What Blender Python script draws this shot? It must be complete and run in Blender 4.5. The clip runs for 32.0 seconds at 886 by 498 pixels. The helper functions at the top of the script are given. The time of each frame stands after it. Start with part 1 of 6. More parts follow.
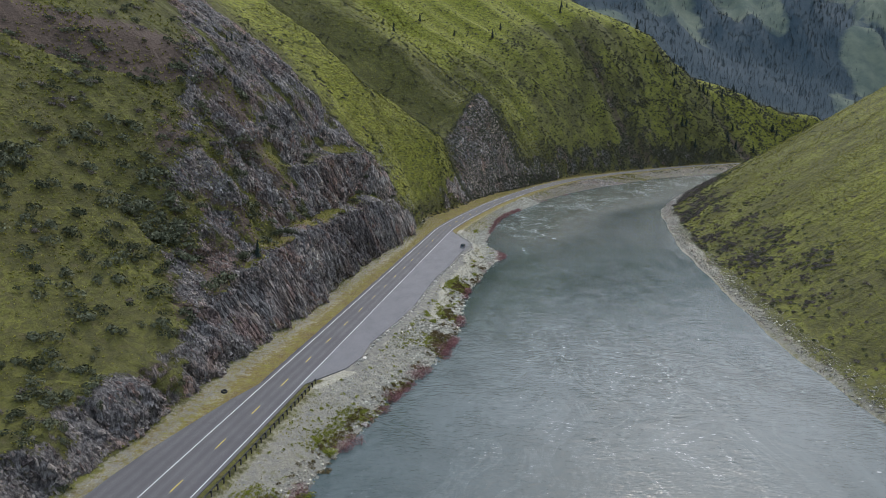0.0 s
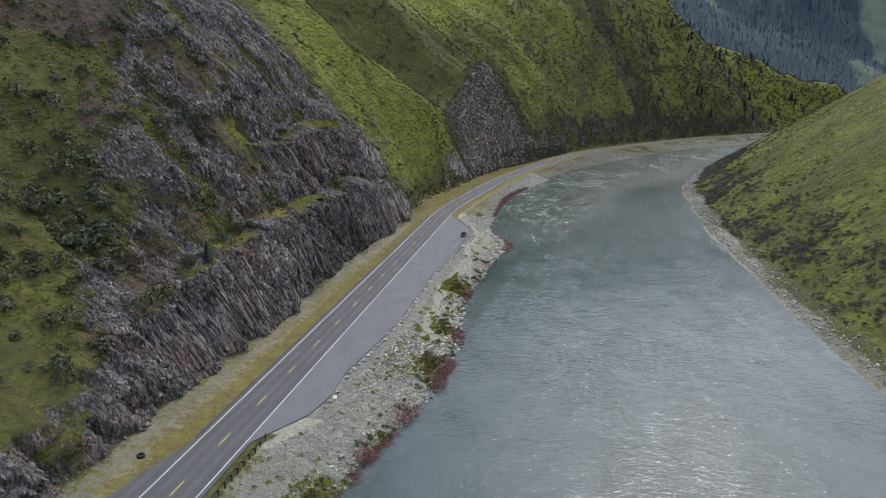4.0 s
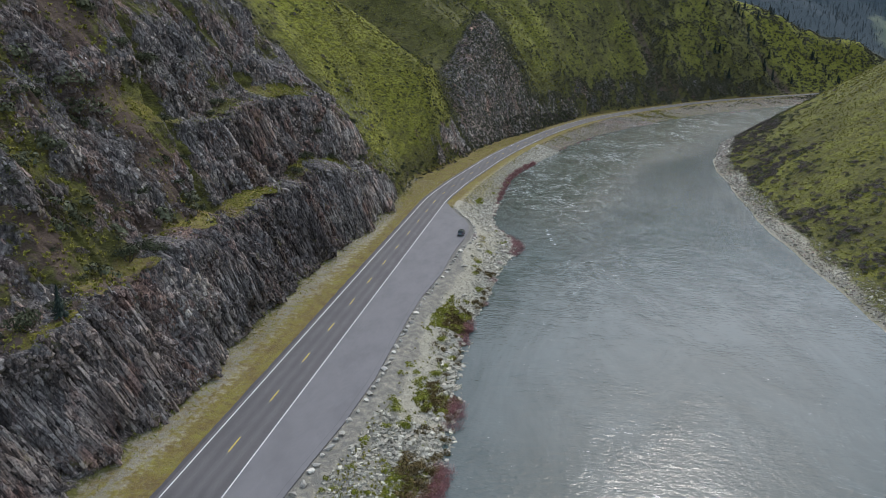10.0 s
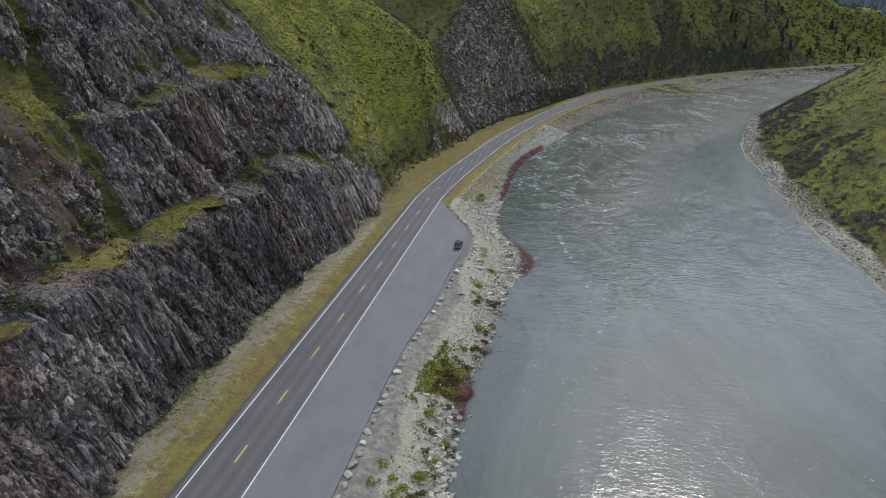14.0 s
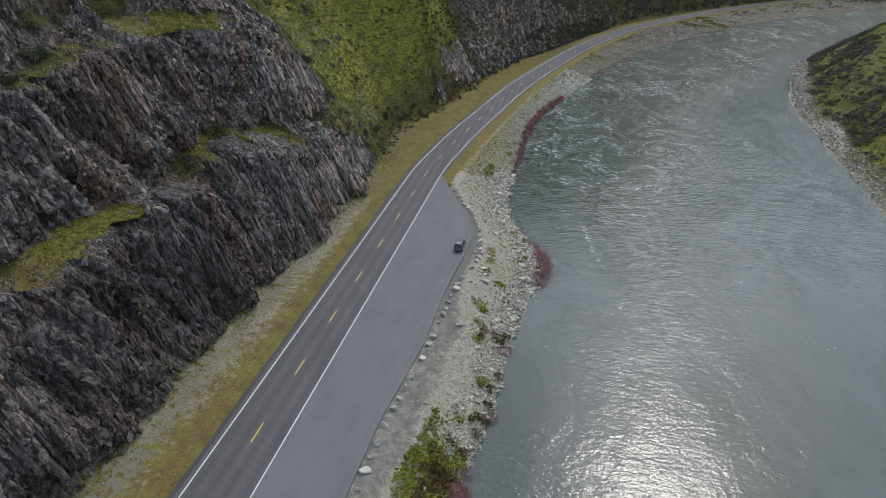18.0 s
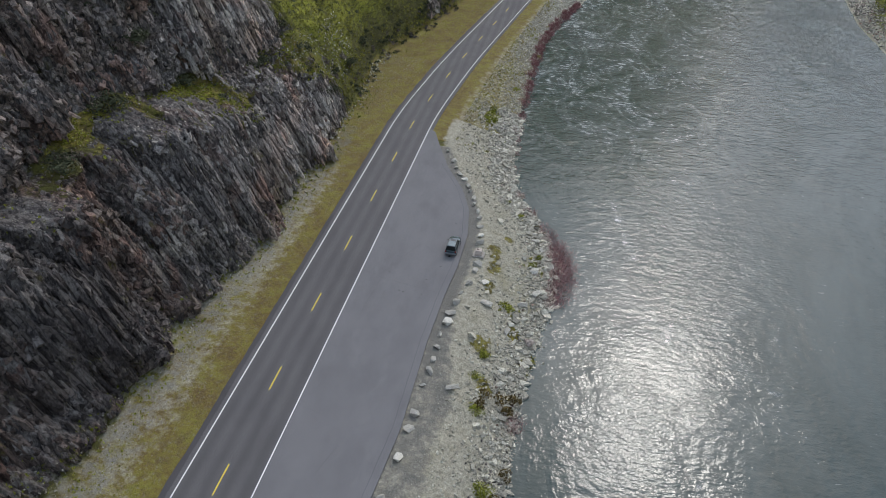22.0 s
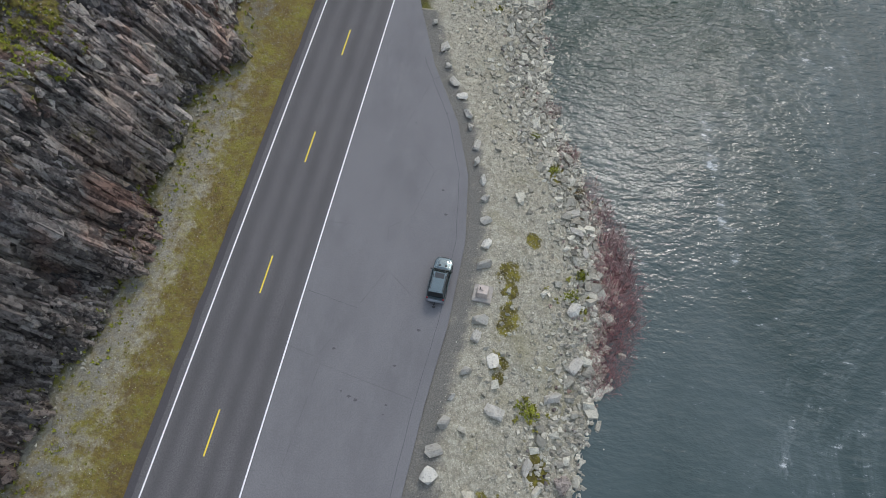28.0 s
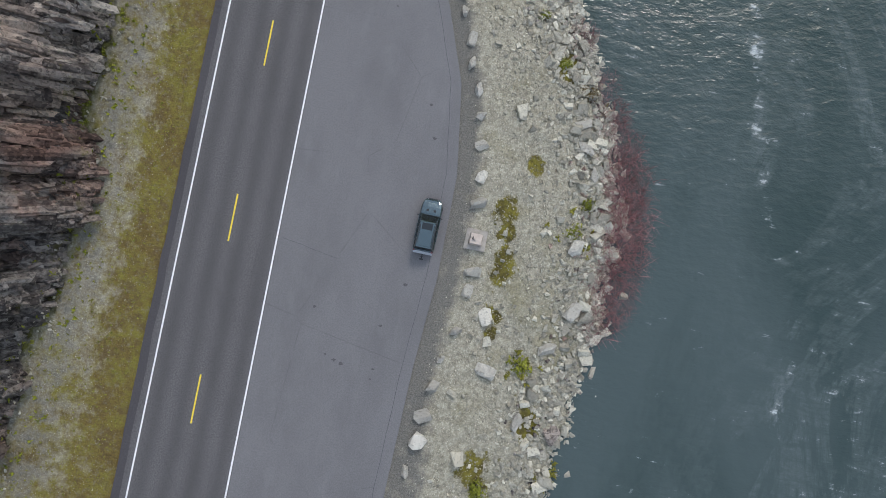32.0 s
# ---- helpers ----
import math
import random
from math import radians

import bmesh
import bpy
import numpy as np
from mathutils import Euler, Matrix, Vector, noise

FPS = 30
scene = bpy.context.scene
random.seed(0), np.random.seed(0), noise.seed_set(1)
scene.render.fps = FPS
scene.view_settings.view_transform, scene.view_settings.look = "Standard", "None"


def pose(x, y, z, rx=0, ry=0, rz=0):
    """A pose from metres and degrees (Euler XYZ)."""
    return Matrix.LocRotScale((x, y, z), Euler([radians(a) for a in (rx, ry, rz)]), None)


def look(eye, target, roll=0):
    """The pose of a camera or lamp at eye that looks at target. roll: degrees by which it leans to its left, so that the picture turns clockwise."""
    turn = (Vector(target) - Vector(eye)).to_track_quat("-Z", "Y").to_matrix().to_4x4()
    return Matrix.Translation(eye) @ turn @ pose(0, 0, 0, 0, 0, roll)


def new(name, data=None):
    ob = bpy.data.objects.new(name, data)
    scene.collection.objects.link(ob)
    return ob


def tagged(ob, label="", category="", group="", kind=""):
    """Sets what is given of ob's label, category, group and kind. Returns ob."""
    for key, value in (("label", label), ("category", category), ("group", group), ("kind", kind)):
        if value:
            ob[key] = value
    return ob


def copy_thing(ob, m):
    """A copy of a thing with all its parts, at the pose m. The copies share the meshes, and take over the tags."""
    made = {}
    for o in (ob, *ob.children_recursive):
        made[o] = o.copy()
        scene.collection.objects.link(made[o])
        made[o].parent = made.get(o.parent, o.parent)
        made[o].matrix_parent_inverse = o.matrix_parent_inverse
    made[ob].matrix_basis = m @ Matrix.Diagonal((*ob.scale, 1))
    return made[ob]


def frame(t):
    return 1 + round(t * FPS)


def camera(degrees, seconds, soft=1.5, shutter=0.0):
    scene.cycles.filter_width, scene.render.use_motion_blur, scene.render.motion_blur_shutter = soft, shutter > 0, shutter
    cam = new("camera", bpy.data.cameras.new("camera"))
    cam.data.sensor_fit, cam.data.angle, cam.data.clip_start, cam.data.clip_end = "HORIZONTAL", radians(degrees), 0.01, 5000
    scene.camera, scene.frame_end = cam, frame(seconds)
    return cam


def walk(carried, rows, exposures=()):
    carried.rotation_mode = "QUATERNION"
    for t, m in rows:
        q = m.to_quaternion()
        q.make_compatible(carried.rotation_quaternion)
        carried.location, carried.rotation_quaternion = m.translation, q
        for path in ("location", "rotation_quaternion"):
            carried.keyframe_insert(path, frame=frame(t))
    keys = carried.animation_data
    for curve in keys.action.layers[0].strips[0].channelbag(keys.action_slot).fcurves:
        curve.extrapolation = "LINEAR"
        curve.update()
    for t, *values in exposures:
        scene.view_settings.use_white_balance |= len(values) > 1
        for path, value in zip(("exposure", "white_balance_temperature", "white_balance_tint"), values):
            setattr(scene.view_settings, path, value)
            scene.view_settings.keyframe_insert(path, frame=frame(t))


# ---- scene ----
FOV = 63.47
ROWS = [
    (0, 52.55, -278.40, 54.22, 9.266, -10.949, 1.351),
    (1, 51.35, -269.83, 54.19, 9.319, -11.640, 1.187),
    (2, 50.67, -260.40, 54.25, 9.454, -12.248, 1.161),
    (3, 49.82, -251.16, 54.22, 9.523, -12.857, 1.143),
    (3.5, 49.25, -246.46, 54.12, 9.569, -13.112, 1.205),
    (5.5, 45.96, -228.02, 53.29, 9.282, -14.084, 1.349),
    (6, 45.22, -223.39, 53.13, 9.241, -14.304, 1.409),
    (7, 44.00, -214.03, 53.00, 9.229, -14.849, 1.302),
    (8, 42.76, -204.87, 52.89, 9.238, -15.403, 1.253),
    (9, 41.53, -195.82, 52.79, 9.204, -15.972, 1.229),
    (10, 40.16, -186.76, 52.65, 9.123, -16.500, 1.288),
    (11, 38.82, -177.76, 52.51, 9.098, -17.046, 1.377),
    (12, 37.59, -168.81, 52.50, 9.049, -17.627, 1.380),
    (13, 36.45, -159.77, 52.72, 9.028, -18.213, 1.374),
    (14, 35.57, -150.90, 53.15, 9.000, -19.005, 1.572),
    (14.5, 35.15, -146.49, 53.45, 9.060, -19.613, 1.634),
    (16.5, 33.48, -128.94, 54.88, 9.532, -22.694, 1.959),
    (17, 33.00, -124.55, 55.20, 9.643, -23.428, 2.182),
    (18, 31.75, -115.50, 55.78, 9.623, -24.987, 2.341),
    (19, 30.35, -106.34, 56.23, 9.492, -26.880, 2.380),
    (20, 29.05, -97.35, 56.44, 9.366, -29.037, 2.419),
    (21, 27.72, -88.24, 56.44, 9.211, -31.235, 2.470),
    (22, 26.44, -78.83, 56.15, 9.091, -34.010, 2.428),
    (23, 25.10, -69.17, 55.57, 9.076, -37.759, 2.218),
    (24, 23.80, -59.76, 54.92, 8.970, -41.349, 1.737),
    (25, 22.83, -50.69, 54.41, 9.226, -44.616, 1.600),
    (25.5, 22.37, -46.16, 54.27, 9.379, -47.371, 1.469),
    (27.5, 20.28, -27.70, 54.17, 10.020, -57.841, 0.599),
    (28, 19.68, -23.17, 54.06, 10.099, -60.491, 0.370),
    (29, 18.62, -15.10, 53.75, 10.211, -66.169, 0.117),
    (30, 17.78, -9.02, 53.72, 10.267, -72.286, 0.010),
    (31, 17.16, -4.57, 53.78, 10.189, -78.812, -0.039),
    (31.5, 16.99, -3.14, 53.78, 10.140, -82.505, -0.037),
    (32, 16.80, -1.95, 53.77, 10.185, -85.448, 0.021),
]

def aim(x, y, z, yaw, pitch, roll):
    """Camera pose from its place, its turn to the left of the road, its tilt up and its lean, in degrees."""
    a, b = radians(yaw), radians(pitch)
    ahead = Vector((-math.sin(a) * math.cos(b), math.cos(a) * math.cos(b), math.sin(b)))
    return look((x, y, z), Vector((x, y, z)) + ahead, roll)


cam = camera(FOV, 32.0, 0.7)
walk(cam, [(r[0], aim(*r[1:])) for r in ROWS], ((0, 0.20), (6, 0.14), (13, 0.08), (18, -0.10), (25, -0.10), (28, 0.02), (32, 0.06)))

# ---- world and sun: a bright overcast sky ----
SUN_UP, SUN_RIGHT = radians(45), radians(13)
world = bpy.data.worlds.new("world")
scene.world = world
world.use_nodes = True
wn, wl = world.node_tree.nodes, world.node_tree.links
sky = wn.new("ShaderNodeTexSky")
sky.sky_type, sky.sun_disc = "NISHITA", False
sky.sun_elevation, sky.sun_rotation = SUN_UP, SUN_RIGHT
sky.air_density, sky.dust_density = 1.5, 4.0
cloud = wn.new("ShaderNodeMixRGB")
cloud.inputs[0].default_value = 0.7
cloud.inputs[2].default_value = (4.9, 5.9, 7.7, 1)
wl.new(sky.outputs[0], cloud.inputs[1])
# thin cloud glows brighter towards the veiled sun
way = wn.new("ShaderNodeTexCoord")
toward = wn.new("ShaderNodeVectorMath")
toward.operation = "DOT_PRODUCT"
toward.inputs[1].default_value = (math.sin(SUN_RIGHT) * math.cos(SUN_UP), math.cos(SUN_RIGHT) * math.cos(SUN_UP), math.sin(SUN_UP))
wl.new(way.outputs["Generated"], toward.inputs[0])
glow = wn.new("ShaderNodeMapRange")
glow.interpolation_type = "SMOOTHSTEP"
glow.inputs["From Min"].default_value, glow.inputs["From Max"].default_value = 0.84, 1.0
glow.inputs["To Min"].default_value, glow.inputs["To Max"].default_value = 0.97, 1.6
wl.new(toward.outputs["Value"], glow.inputs["Value"])
veil = wn.new("ShaderNodeVectorMath")
veil.operation = "SCALE"
wl.new(cloud.outputs[0], veil.inputs[0])
wl.new(glow.outputs[0], veil.inputs["Scale"])
wl.new(veil.outputs[0], wn["Background"].inputs[0])
wn["Background"].inputs[1].default_value = 0.177
sun = new("sun", bpy.data.lights.new("sun", "SUN"))
sun.data.energy, sun.data.angle, sun.data.color = 0.85, radians(10), (1.0, 0.96, 0.9)
sun_dir = Vector((math.sin(SUN_RIGHT) * math.cos(SUN_UP), math.cos(SUN_RIGHT) * math.cos(SUN_UP), math.sin(SUN_UP)))
sun.matrix_world = look(sun_dir * 300, (0, 0, 0))

# ---- small tools ----
rng = np.random.default_rng(7)


def hash3(ix, iy, iz, seed):
    n = (ix * 374761393 + iy * 668265263 + iz * 2147483647 + seed * 974634777) & 0xFFFFFFFF
    n = ((n ^ (n >> 13)) * 1274126177) & 0xFFFFFFFF
    n = (n ^ (n >> 16)) & 0xFFFFFFFF
    return n / 4294967295.0


def vnoise(x, y, z, seed=0):
    """Smooth value noise from -1 to 1 on arrays."""
    x, y, z = np.broadcast_arrays(np.asarray(x, float), np.asarray(y, float), np.asarray(z, float))
    ix, iy, iz = (np.floor(a).astype(np.int64) for a in (x, y, z))
    fx, fy, fz = x - ix, y - iy, z - iz
    fx, fy, fz = (a * a * (3 - 2 * a) for a in (fx, fy, fz))
    out = 0
    for a in (0, 1):
        for b in (0, 1):
            for c in (0, 1):
                w = (fx if a else 1 - fx) * (fy if b else 1 - fy) * (fz if c else 1 - fz)
                out = out + w * hash3(ix + a, iy + b, iz + c, seed)
    return 2 * out - 1


def fbm(x, y, z, octaves=4, seed=0):
    out, amp, total = 0, 1.0, 0.0
    for k in range(octaves):
        out = out + amp * vnoise(np.asarray(x) * 2**k, np.asarray(y) * 2**k, np.asarray(z) * 2**k, seed + 17 * k)
        total += amp
        amp *= 0.5
    return out / total


def ramp(v, a, b):
    t = np.clip((np.asarray(v, float) - a) / (b - a), 0, 1)
    return t * t * (3 - 2 * t)


def mesh_from(name, verts, faces, material=None, smooth=False):
    me = bpy.data.meshes.new(name)
    verts = np.asarray(verts, np.float32)
    if isinstance(faces, np.ndarray):
        n, k = faces.shape
        me.vertices.add(len(verts))
        me.vertices.foreach_set("co", verts.ravel())
        me.loops.add(n * k)
        me.loops.foreach_set("vertex_index", faces.astype(np.int32).ravel())
        me.polygons.add(n)
        me.polygons.foreach_set("loop_start", np.arange(n, dtype=np.int32) * k)
        me.update(calc_edges=True)
    else:
        me.from_pydata([tuple(map(float, v)) for v in verts], [], faces)
    me.polygons.foreach_set("use_smooth", np.full(len(me.polygons), smooth, bool))
    if material:
        me.materials.append(material)
    me.validate()
    return me


def attribute(me, name, values):
    at = me.attributes.new(name, "FLOAT", "POINT")
    at.data.foreach_set("value", np.asarray(values, np.float32).ravel())


def part(name, data, material, parent, label=""):
    """One mesh object under a thing; data: a bmesh or a mesh."""
    if isinstance(data, bmesh.types.BMesh):
        me = bpy.data.meshes.new(name)
        data.to_mesh(me)
        data.free()
    else:
        me = data
    if material and not me.materials:
        me.materials.append(material)
    ob = new(name, me)
    ob.parent = parent
    if label:
        ob["label"] = label
    return ob


def box(bm, x0, x1, y0, y1, z0, z1, bevel=0.0, m=None):
    made = bmesh.ops.create_cube(bm, size=1)["verts"]
    for v in made:
        v.co = Vector(((x0 + x1) / 2 + v.co.x * (x1 - x0), (y0 + y1) / 2 + v.co.y * (y1 - y0), (z0 + z1) / 2 + v.co.z * (z1 - z0)))
    if bevel:
        edges = list({e for v in made for e in v.link_edges})
        made = [v for v in bmesh.ops.bevel(bm, geom=edges, offset=bevel, segments=2, affect="EDGES")["verts"]] + [v for v in made if v.is_valid]
    if m is not None:
        bmesh.ops.transform(bm, matrix=m, verts=list(set(made)))
    return made


def hull_template(points):
    """The hard-edged solid that spans the points."""
    bm = bmesh.new()
    for q in points:
        bm.verts.new(q)
    made = bmesh.ops.convex_hull(bm, input=bm.verts)
    bmesh.ops.delete(bm, geom=list({v for v in made["geom_interior"] + made["geom_unused"] if isinstance(v, bmesh.types.BMVert)}), context="VERTS")
    bmesh.ops.triangulate(bm, faces=bm.faces)
    bmesh.ops.recalc_face_normals(bm, faces=bm.faces)
    bm.verts.index_update()
    v = np.array([x.co for x in bm.verts])
    f = np.array([[x.index for x in t.verts] for t in bm.faces])
    bm.free()
    return v, f

# ---- materials ----
def material(name):
    mat = bpy.data.materials.new(name)
    mat.use_nodes = True
    nodes, links = mat.node_tree.nodes, mat.node_tree.links
    return mat, nodes, links, nodes["Principled BSDF"]


class Graph:
    """Short hands for shader nodes."""

    def __init__(self, name):
        self.mat, self.nodes, self.links, self.bsdf = material(name)
        co = self.nodes.new("ShaderNodeNewGeometry")
        self.pos = co.outputs["Position"]
        self.nor = co.outputs["Normal"]
        self.island = co.outputs["Random Per Island"]

    def put(self, socket, value):
        if hasattr(value, "links"):
            self.links.new(value, socket)
        elif isinstance(value, (tuple, list)) and len(value) == 3 and socket.type == "RGBA":
            socket.default_value = (*value, 1)
        elif socket.type == "RGBA":
            socket.default_value = (value, value, value, 1)
        else:
            socket.default_value = value

    def noise(self, scale, detail=4, rough=0.6, stretch=(1, 1, 1), turn=(0, 0, 0), warp=0.0):
        m = self.nodes.new("ShaderNodeMapping")
        m.inputs["Scale"].default_value, m.inputs["Rotation"].default_value = stretch, turn
        self.links.new(self.pos, m.inputs[0])
        n = self.nodes.new("ShaderNodeTexNoise")
        n.inputs["Scale"].default_value, n.inputs["Detail"].default_value, n.inputs["Roughness"].default_value = scale, detail, rough
        n.inputs["Distortion"].default_value = warp
        self.links.new(m.outputs[0], n.inputs["Vector"])
        return n.outputs[0]

    def voronoi(self, scale, feature="F1", stretch=(1, 1, 1), turn=(0, 0, 0), out="Distance"):
        m = self.nodes.new("ShaderNodeMapping")
        m.inputs["Scale"].default_value, m.inputs["Rotation"].default_value = stretch, turn
        self.links.new(self.pos, m.inputs[0])
        n = self.nodes.new("ShaderNodeTexVoronoi")
        n.feature = feature
        n.inputs["Scale"].default_value = scale
        self.links.new(m.outputs[0], n.inputs["Vector"])
        return n.outputs[out]

    def ramp(self, value, *stops):
        r = self.nodes.new("ShaderNodeValToRGB")
        while len(r.color_ramp.elements) < len(stops):
            r.color_ramp.elements.new(0.5)
        for e, (at, c) in zip(r.color_ramp.elements, stops):
            e.position = at
            e.color = (*c, 1) if isinstance(c, tuple) else (c, c, c, 1)
        self.put(r.inputs[0], value)
        return r.outputs[0]

    def mix(self, fac, a, b, mode="MIX"):
        n = self.nodes.new("ShaderNodeMixRGB")
        n.blend_type = mode
        self.put(n.inputs[0], fac), self.put(n.inputs[1], a), self.put(n.inputs[2], b)
        return n.outputs[0]

    def math(self, op, a, b=0.0, clamp=False):
        n = self.nodes.new("ShaderNodeMath")
        n.operation, n.use_clamp = op, clamp
        self.put(n.inputs[0], a), self.put(n.inputs[1], b)
        return n.outputs[0]

    def attr(self, name):
        n = self.nodes.new("ShaderNodeAttribute")
        n.attribute_name = name
        return n.outputs["Fac"]

    def random(self):
        return self.nodes.new("ShaderNodeObjectInfo").outputs["Random"]

    def bump(self, height, strength=0.5, distance=0.1, normal=None):
        n = self.nodes.new("ShaderNodeBump")
        n.inputs["Strength"].default_value, n.inputs["Distance"].default_value = strength, distance
        self.put(n.inputs["Height"], height)
        if normal is not None:
            self.links.new(normal, n.inputs["Normal"])
        return n.outputs[0]

    def done(self, color, rough=0.8, normal=None, metal=0.0, spec=None):
        self.put(self.bsdf.inputs["Base Color"], color)
        self.put(self.bsdf.inputs["Roughness"], rough)
        self.put(self.bsdf.inputs["Metallic"], metal)
        if spec is not None:
            self.put(self.bsdf.inputs["Specular IOR Level"], spec)
        if normal is not None:
            self.links.new(normal, self.bsdf.inputs["Normal"])
        return self.mat


def ground_material():
    g = Graph("ground_cover")
    big, mid, fine, grit = g.noise(0.03, 5), g.noise(0.25, 6), g.noise(2.2, 6, 0.75), g.noise(9.0, 5, 0.8)
    # grass: olive to fresh green, in low steps along the slope, with bare soil and brush between
    green = g.ramp(g.mix(0.5, big, mid), (0.34, (0.060, 0.055, 0.018)), (0.5, (0.106, 0.103, 0.026)), (0.66, (0.180, 0.174, 0.040)))
    lush = g.ramp(g.mix(0.5, mid, fine), (0.30, (0.155, 0.16, 0.020)), (0.48, (0.25, 0.258, 0.030)), (0.68, (0.36, 0.34, 0.055)))
    edge = g.math("MULTIPLY", g.math("SUBTRACT", g.noise(0.8, 6, 0.7), 0.5), 1.3)

    def mask(name, gain=1.0, soft=0.08):
        return g.ramp(g.math("ADD", g.attr(name), g.math("MULTIPLY", edge, gain)), (0.5 - soft, 0.0), (0.5 + soft, 1.0))

    green = g.mix(mask("lush", 0.7, 0.28), green, lush)
    steps = g.noise(0.75, 5, 0.62, (0.5, 0.5, 1.5), (0.25, 0, 0), 1.0)
    green = g.mix(g.ramp(steps, (0.47, 0.0), (0.57, 0.7)), green, (0.056, 0.052, 0.022))
    green = g.mix(g.ramp(fine, (0.46, 0.0), (0.64, 0.6)), green, (0.046, 0.044, 0.018))
    green = g.mix(g.ramp(g.noise(0.6, 6, 0.7), (0.56, 0.0), (0.70, 0.75)), green, (0.115, 0.095, 0.05))
    green = g.mix(g.ramp(grit, (0.52, 0.0), (0.68, 0.32)), green, (0.27, 0.26, 0.06))
    # far mountain ground: distance haze is put into its colours, paler and bluer
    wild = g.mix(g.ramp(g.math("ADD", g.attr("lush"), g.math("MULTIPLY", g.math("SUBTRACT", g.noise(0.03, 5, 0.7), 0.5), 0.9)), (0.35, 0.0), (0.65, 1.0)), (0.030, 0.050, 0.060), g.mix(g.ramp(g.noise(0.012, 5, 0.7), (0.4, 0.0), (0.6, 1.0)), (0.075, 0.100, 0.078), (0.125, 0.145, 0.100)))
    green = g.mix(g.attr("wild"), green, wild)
    # dry yellow-green verge with small stones
    verge = g.ramp(g.mix(0.5, mid, fine), (0.3, (0.085, 0.060, 0.028)), (0.45, (0.180, 0.130, 0.040)), (0.57, (0.230, 0.203, 0.042)), (0.72, (0.175, 0.188, 0.03)))
    verge = g.mix(g.ramp(grit, (0.40, 0.35), (0.52, 0.0)), verge, (0.05, 0.042, 0.02))
    verge = g.mix(g.ramp(g.noise(0.9, 6, 0.75), (0.48, 0.0), (0.62, 0.7)), verge, (0.13, 0.092, 0.045))
    verge = g.mix(g.ramp(g.noise(3.0, 5, 0.7), (0.54, 0.0), (0.66, 0.55)), verge, (0.24, 0.22, 0.165))
    verge = g.mix(g.ramp(g.voronoi(5.0), (0.06, 0.8), (0.14, 0.0)), verge, (0.42, 0.40, 0.35))
    # rock, dark basalt with brown and pale weathering
    streak = g.noise(1.6, 7, 0.75, (1.0, 1.2, 0.3), (0.45, 0.35, 0))
    rock = g.ramp(streak, (0.34, (0.022, 0.020, 0.021)), (0.46, (0.095, 0.084, 0.080)), (0.58, (0.24, 0.218, 0.20)), (0.72, (0.44, 0.41, 0.375)))
    rust = g.ramp(g.noise(0.09, 5, 0.6), (0.48, 0.0), (0.64, 0.85))
    rock = g.mix(rust, rock, g.mix(0.9, rock, (1.5, 1.0, 0.8), "MULTIPLY"))
    rock = g.mix(g.ramp(g.noise(0.35, 6, 0.7), (0.58, 0.0), (0.68, 0.8)), rock, (0.11, 0.105, 0.03))
    # gravel and broken stone
    cells = g.ramp(g.voronoi(5.5), (0.05, 1.0), (0.6, 0.5))
    gravel = g.mix(g.ramp(fine, (0.34, 0.0), (0.66, 1.0)), (0.26, 0.236, 0.172), (0.61, 0.565, 0.435))
    gravel = g.mix(0.55, gravel, g.mix(1.0, gravel, cells, "MULTIPLY"))
    gravel = g.mix(g.ramp(grit, (0.54, 0.0), (0.66, 0.8)), gravel, (0.68, 0.645, 0.54))
    gravel = g.mix(g.ramp(mid, (0.55, 0.0), (0.72, 0.5)), gravel, (0.22, 0.20, 0.10))
    fines = g.mix(g.ramp(grit, (0.3, 0.0), (0.7, 1.0)), (0.075, 0.072, 0.064), (0.27, 0.255, 0.22))
    dirt = g.mix(fine, (0.048, 0.033, 0.026), (0.150, 0.108, 0.082))
    moss = g.ramp(g.noise(1.2, 6, 0.75), (0.34, (0.05, 0.042, 0.02)), (0.48, (0.12, 0.10, 0.025)), (0.64, (0.23, 0.20, 0.035)))
    color = g.mix(mask("verge", 1.2, 0.2), green, verge)
    color = g.mix(mask("gravel", 1.1, 0.2), color, gravel)
    color = g.mix(mask("fines", 1.1, 0.22), color, fines)
    color = g.mix(mask("moss", 1.5), color, moss)
    color = g.mix(mask("dirt"), color, dirt)
    color = g.mix(mask("rock"), color, rock)
    height = g.math("ADD", g.math("MULTIPLY", g.math("MULTIPLY", steps, -1.6), g.math("SUBTRACT", 1.0, g.math("MAXIMUM", g.attr("gravel"), g.attr("verge")), True)), g.math("MULTIPLY", streak, g.math("MULTIPLY", mask("rock"), 2.0)))
    height = g.math("ADD", height, g.math("ADD", g.math("MULTIPLY", fine, 0.6), g.math("MULTIPLY", grit, 0.15)))
    return g.done(color, 0.92, g.bump(height, 0.9, 0.4), spec=0.2)


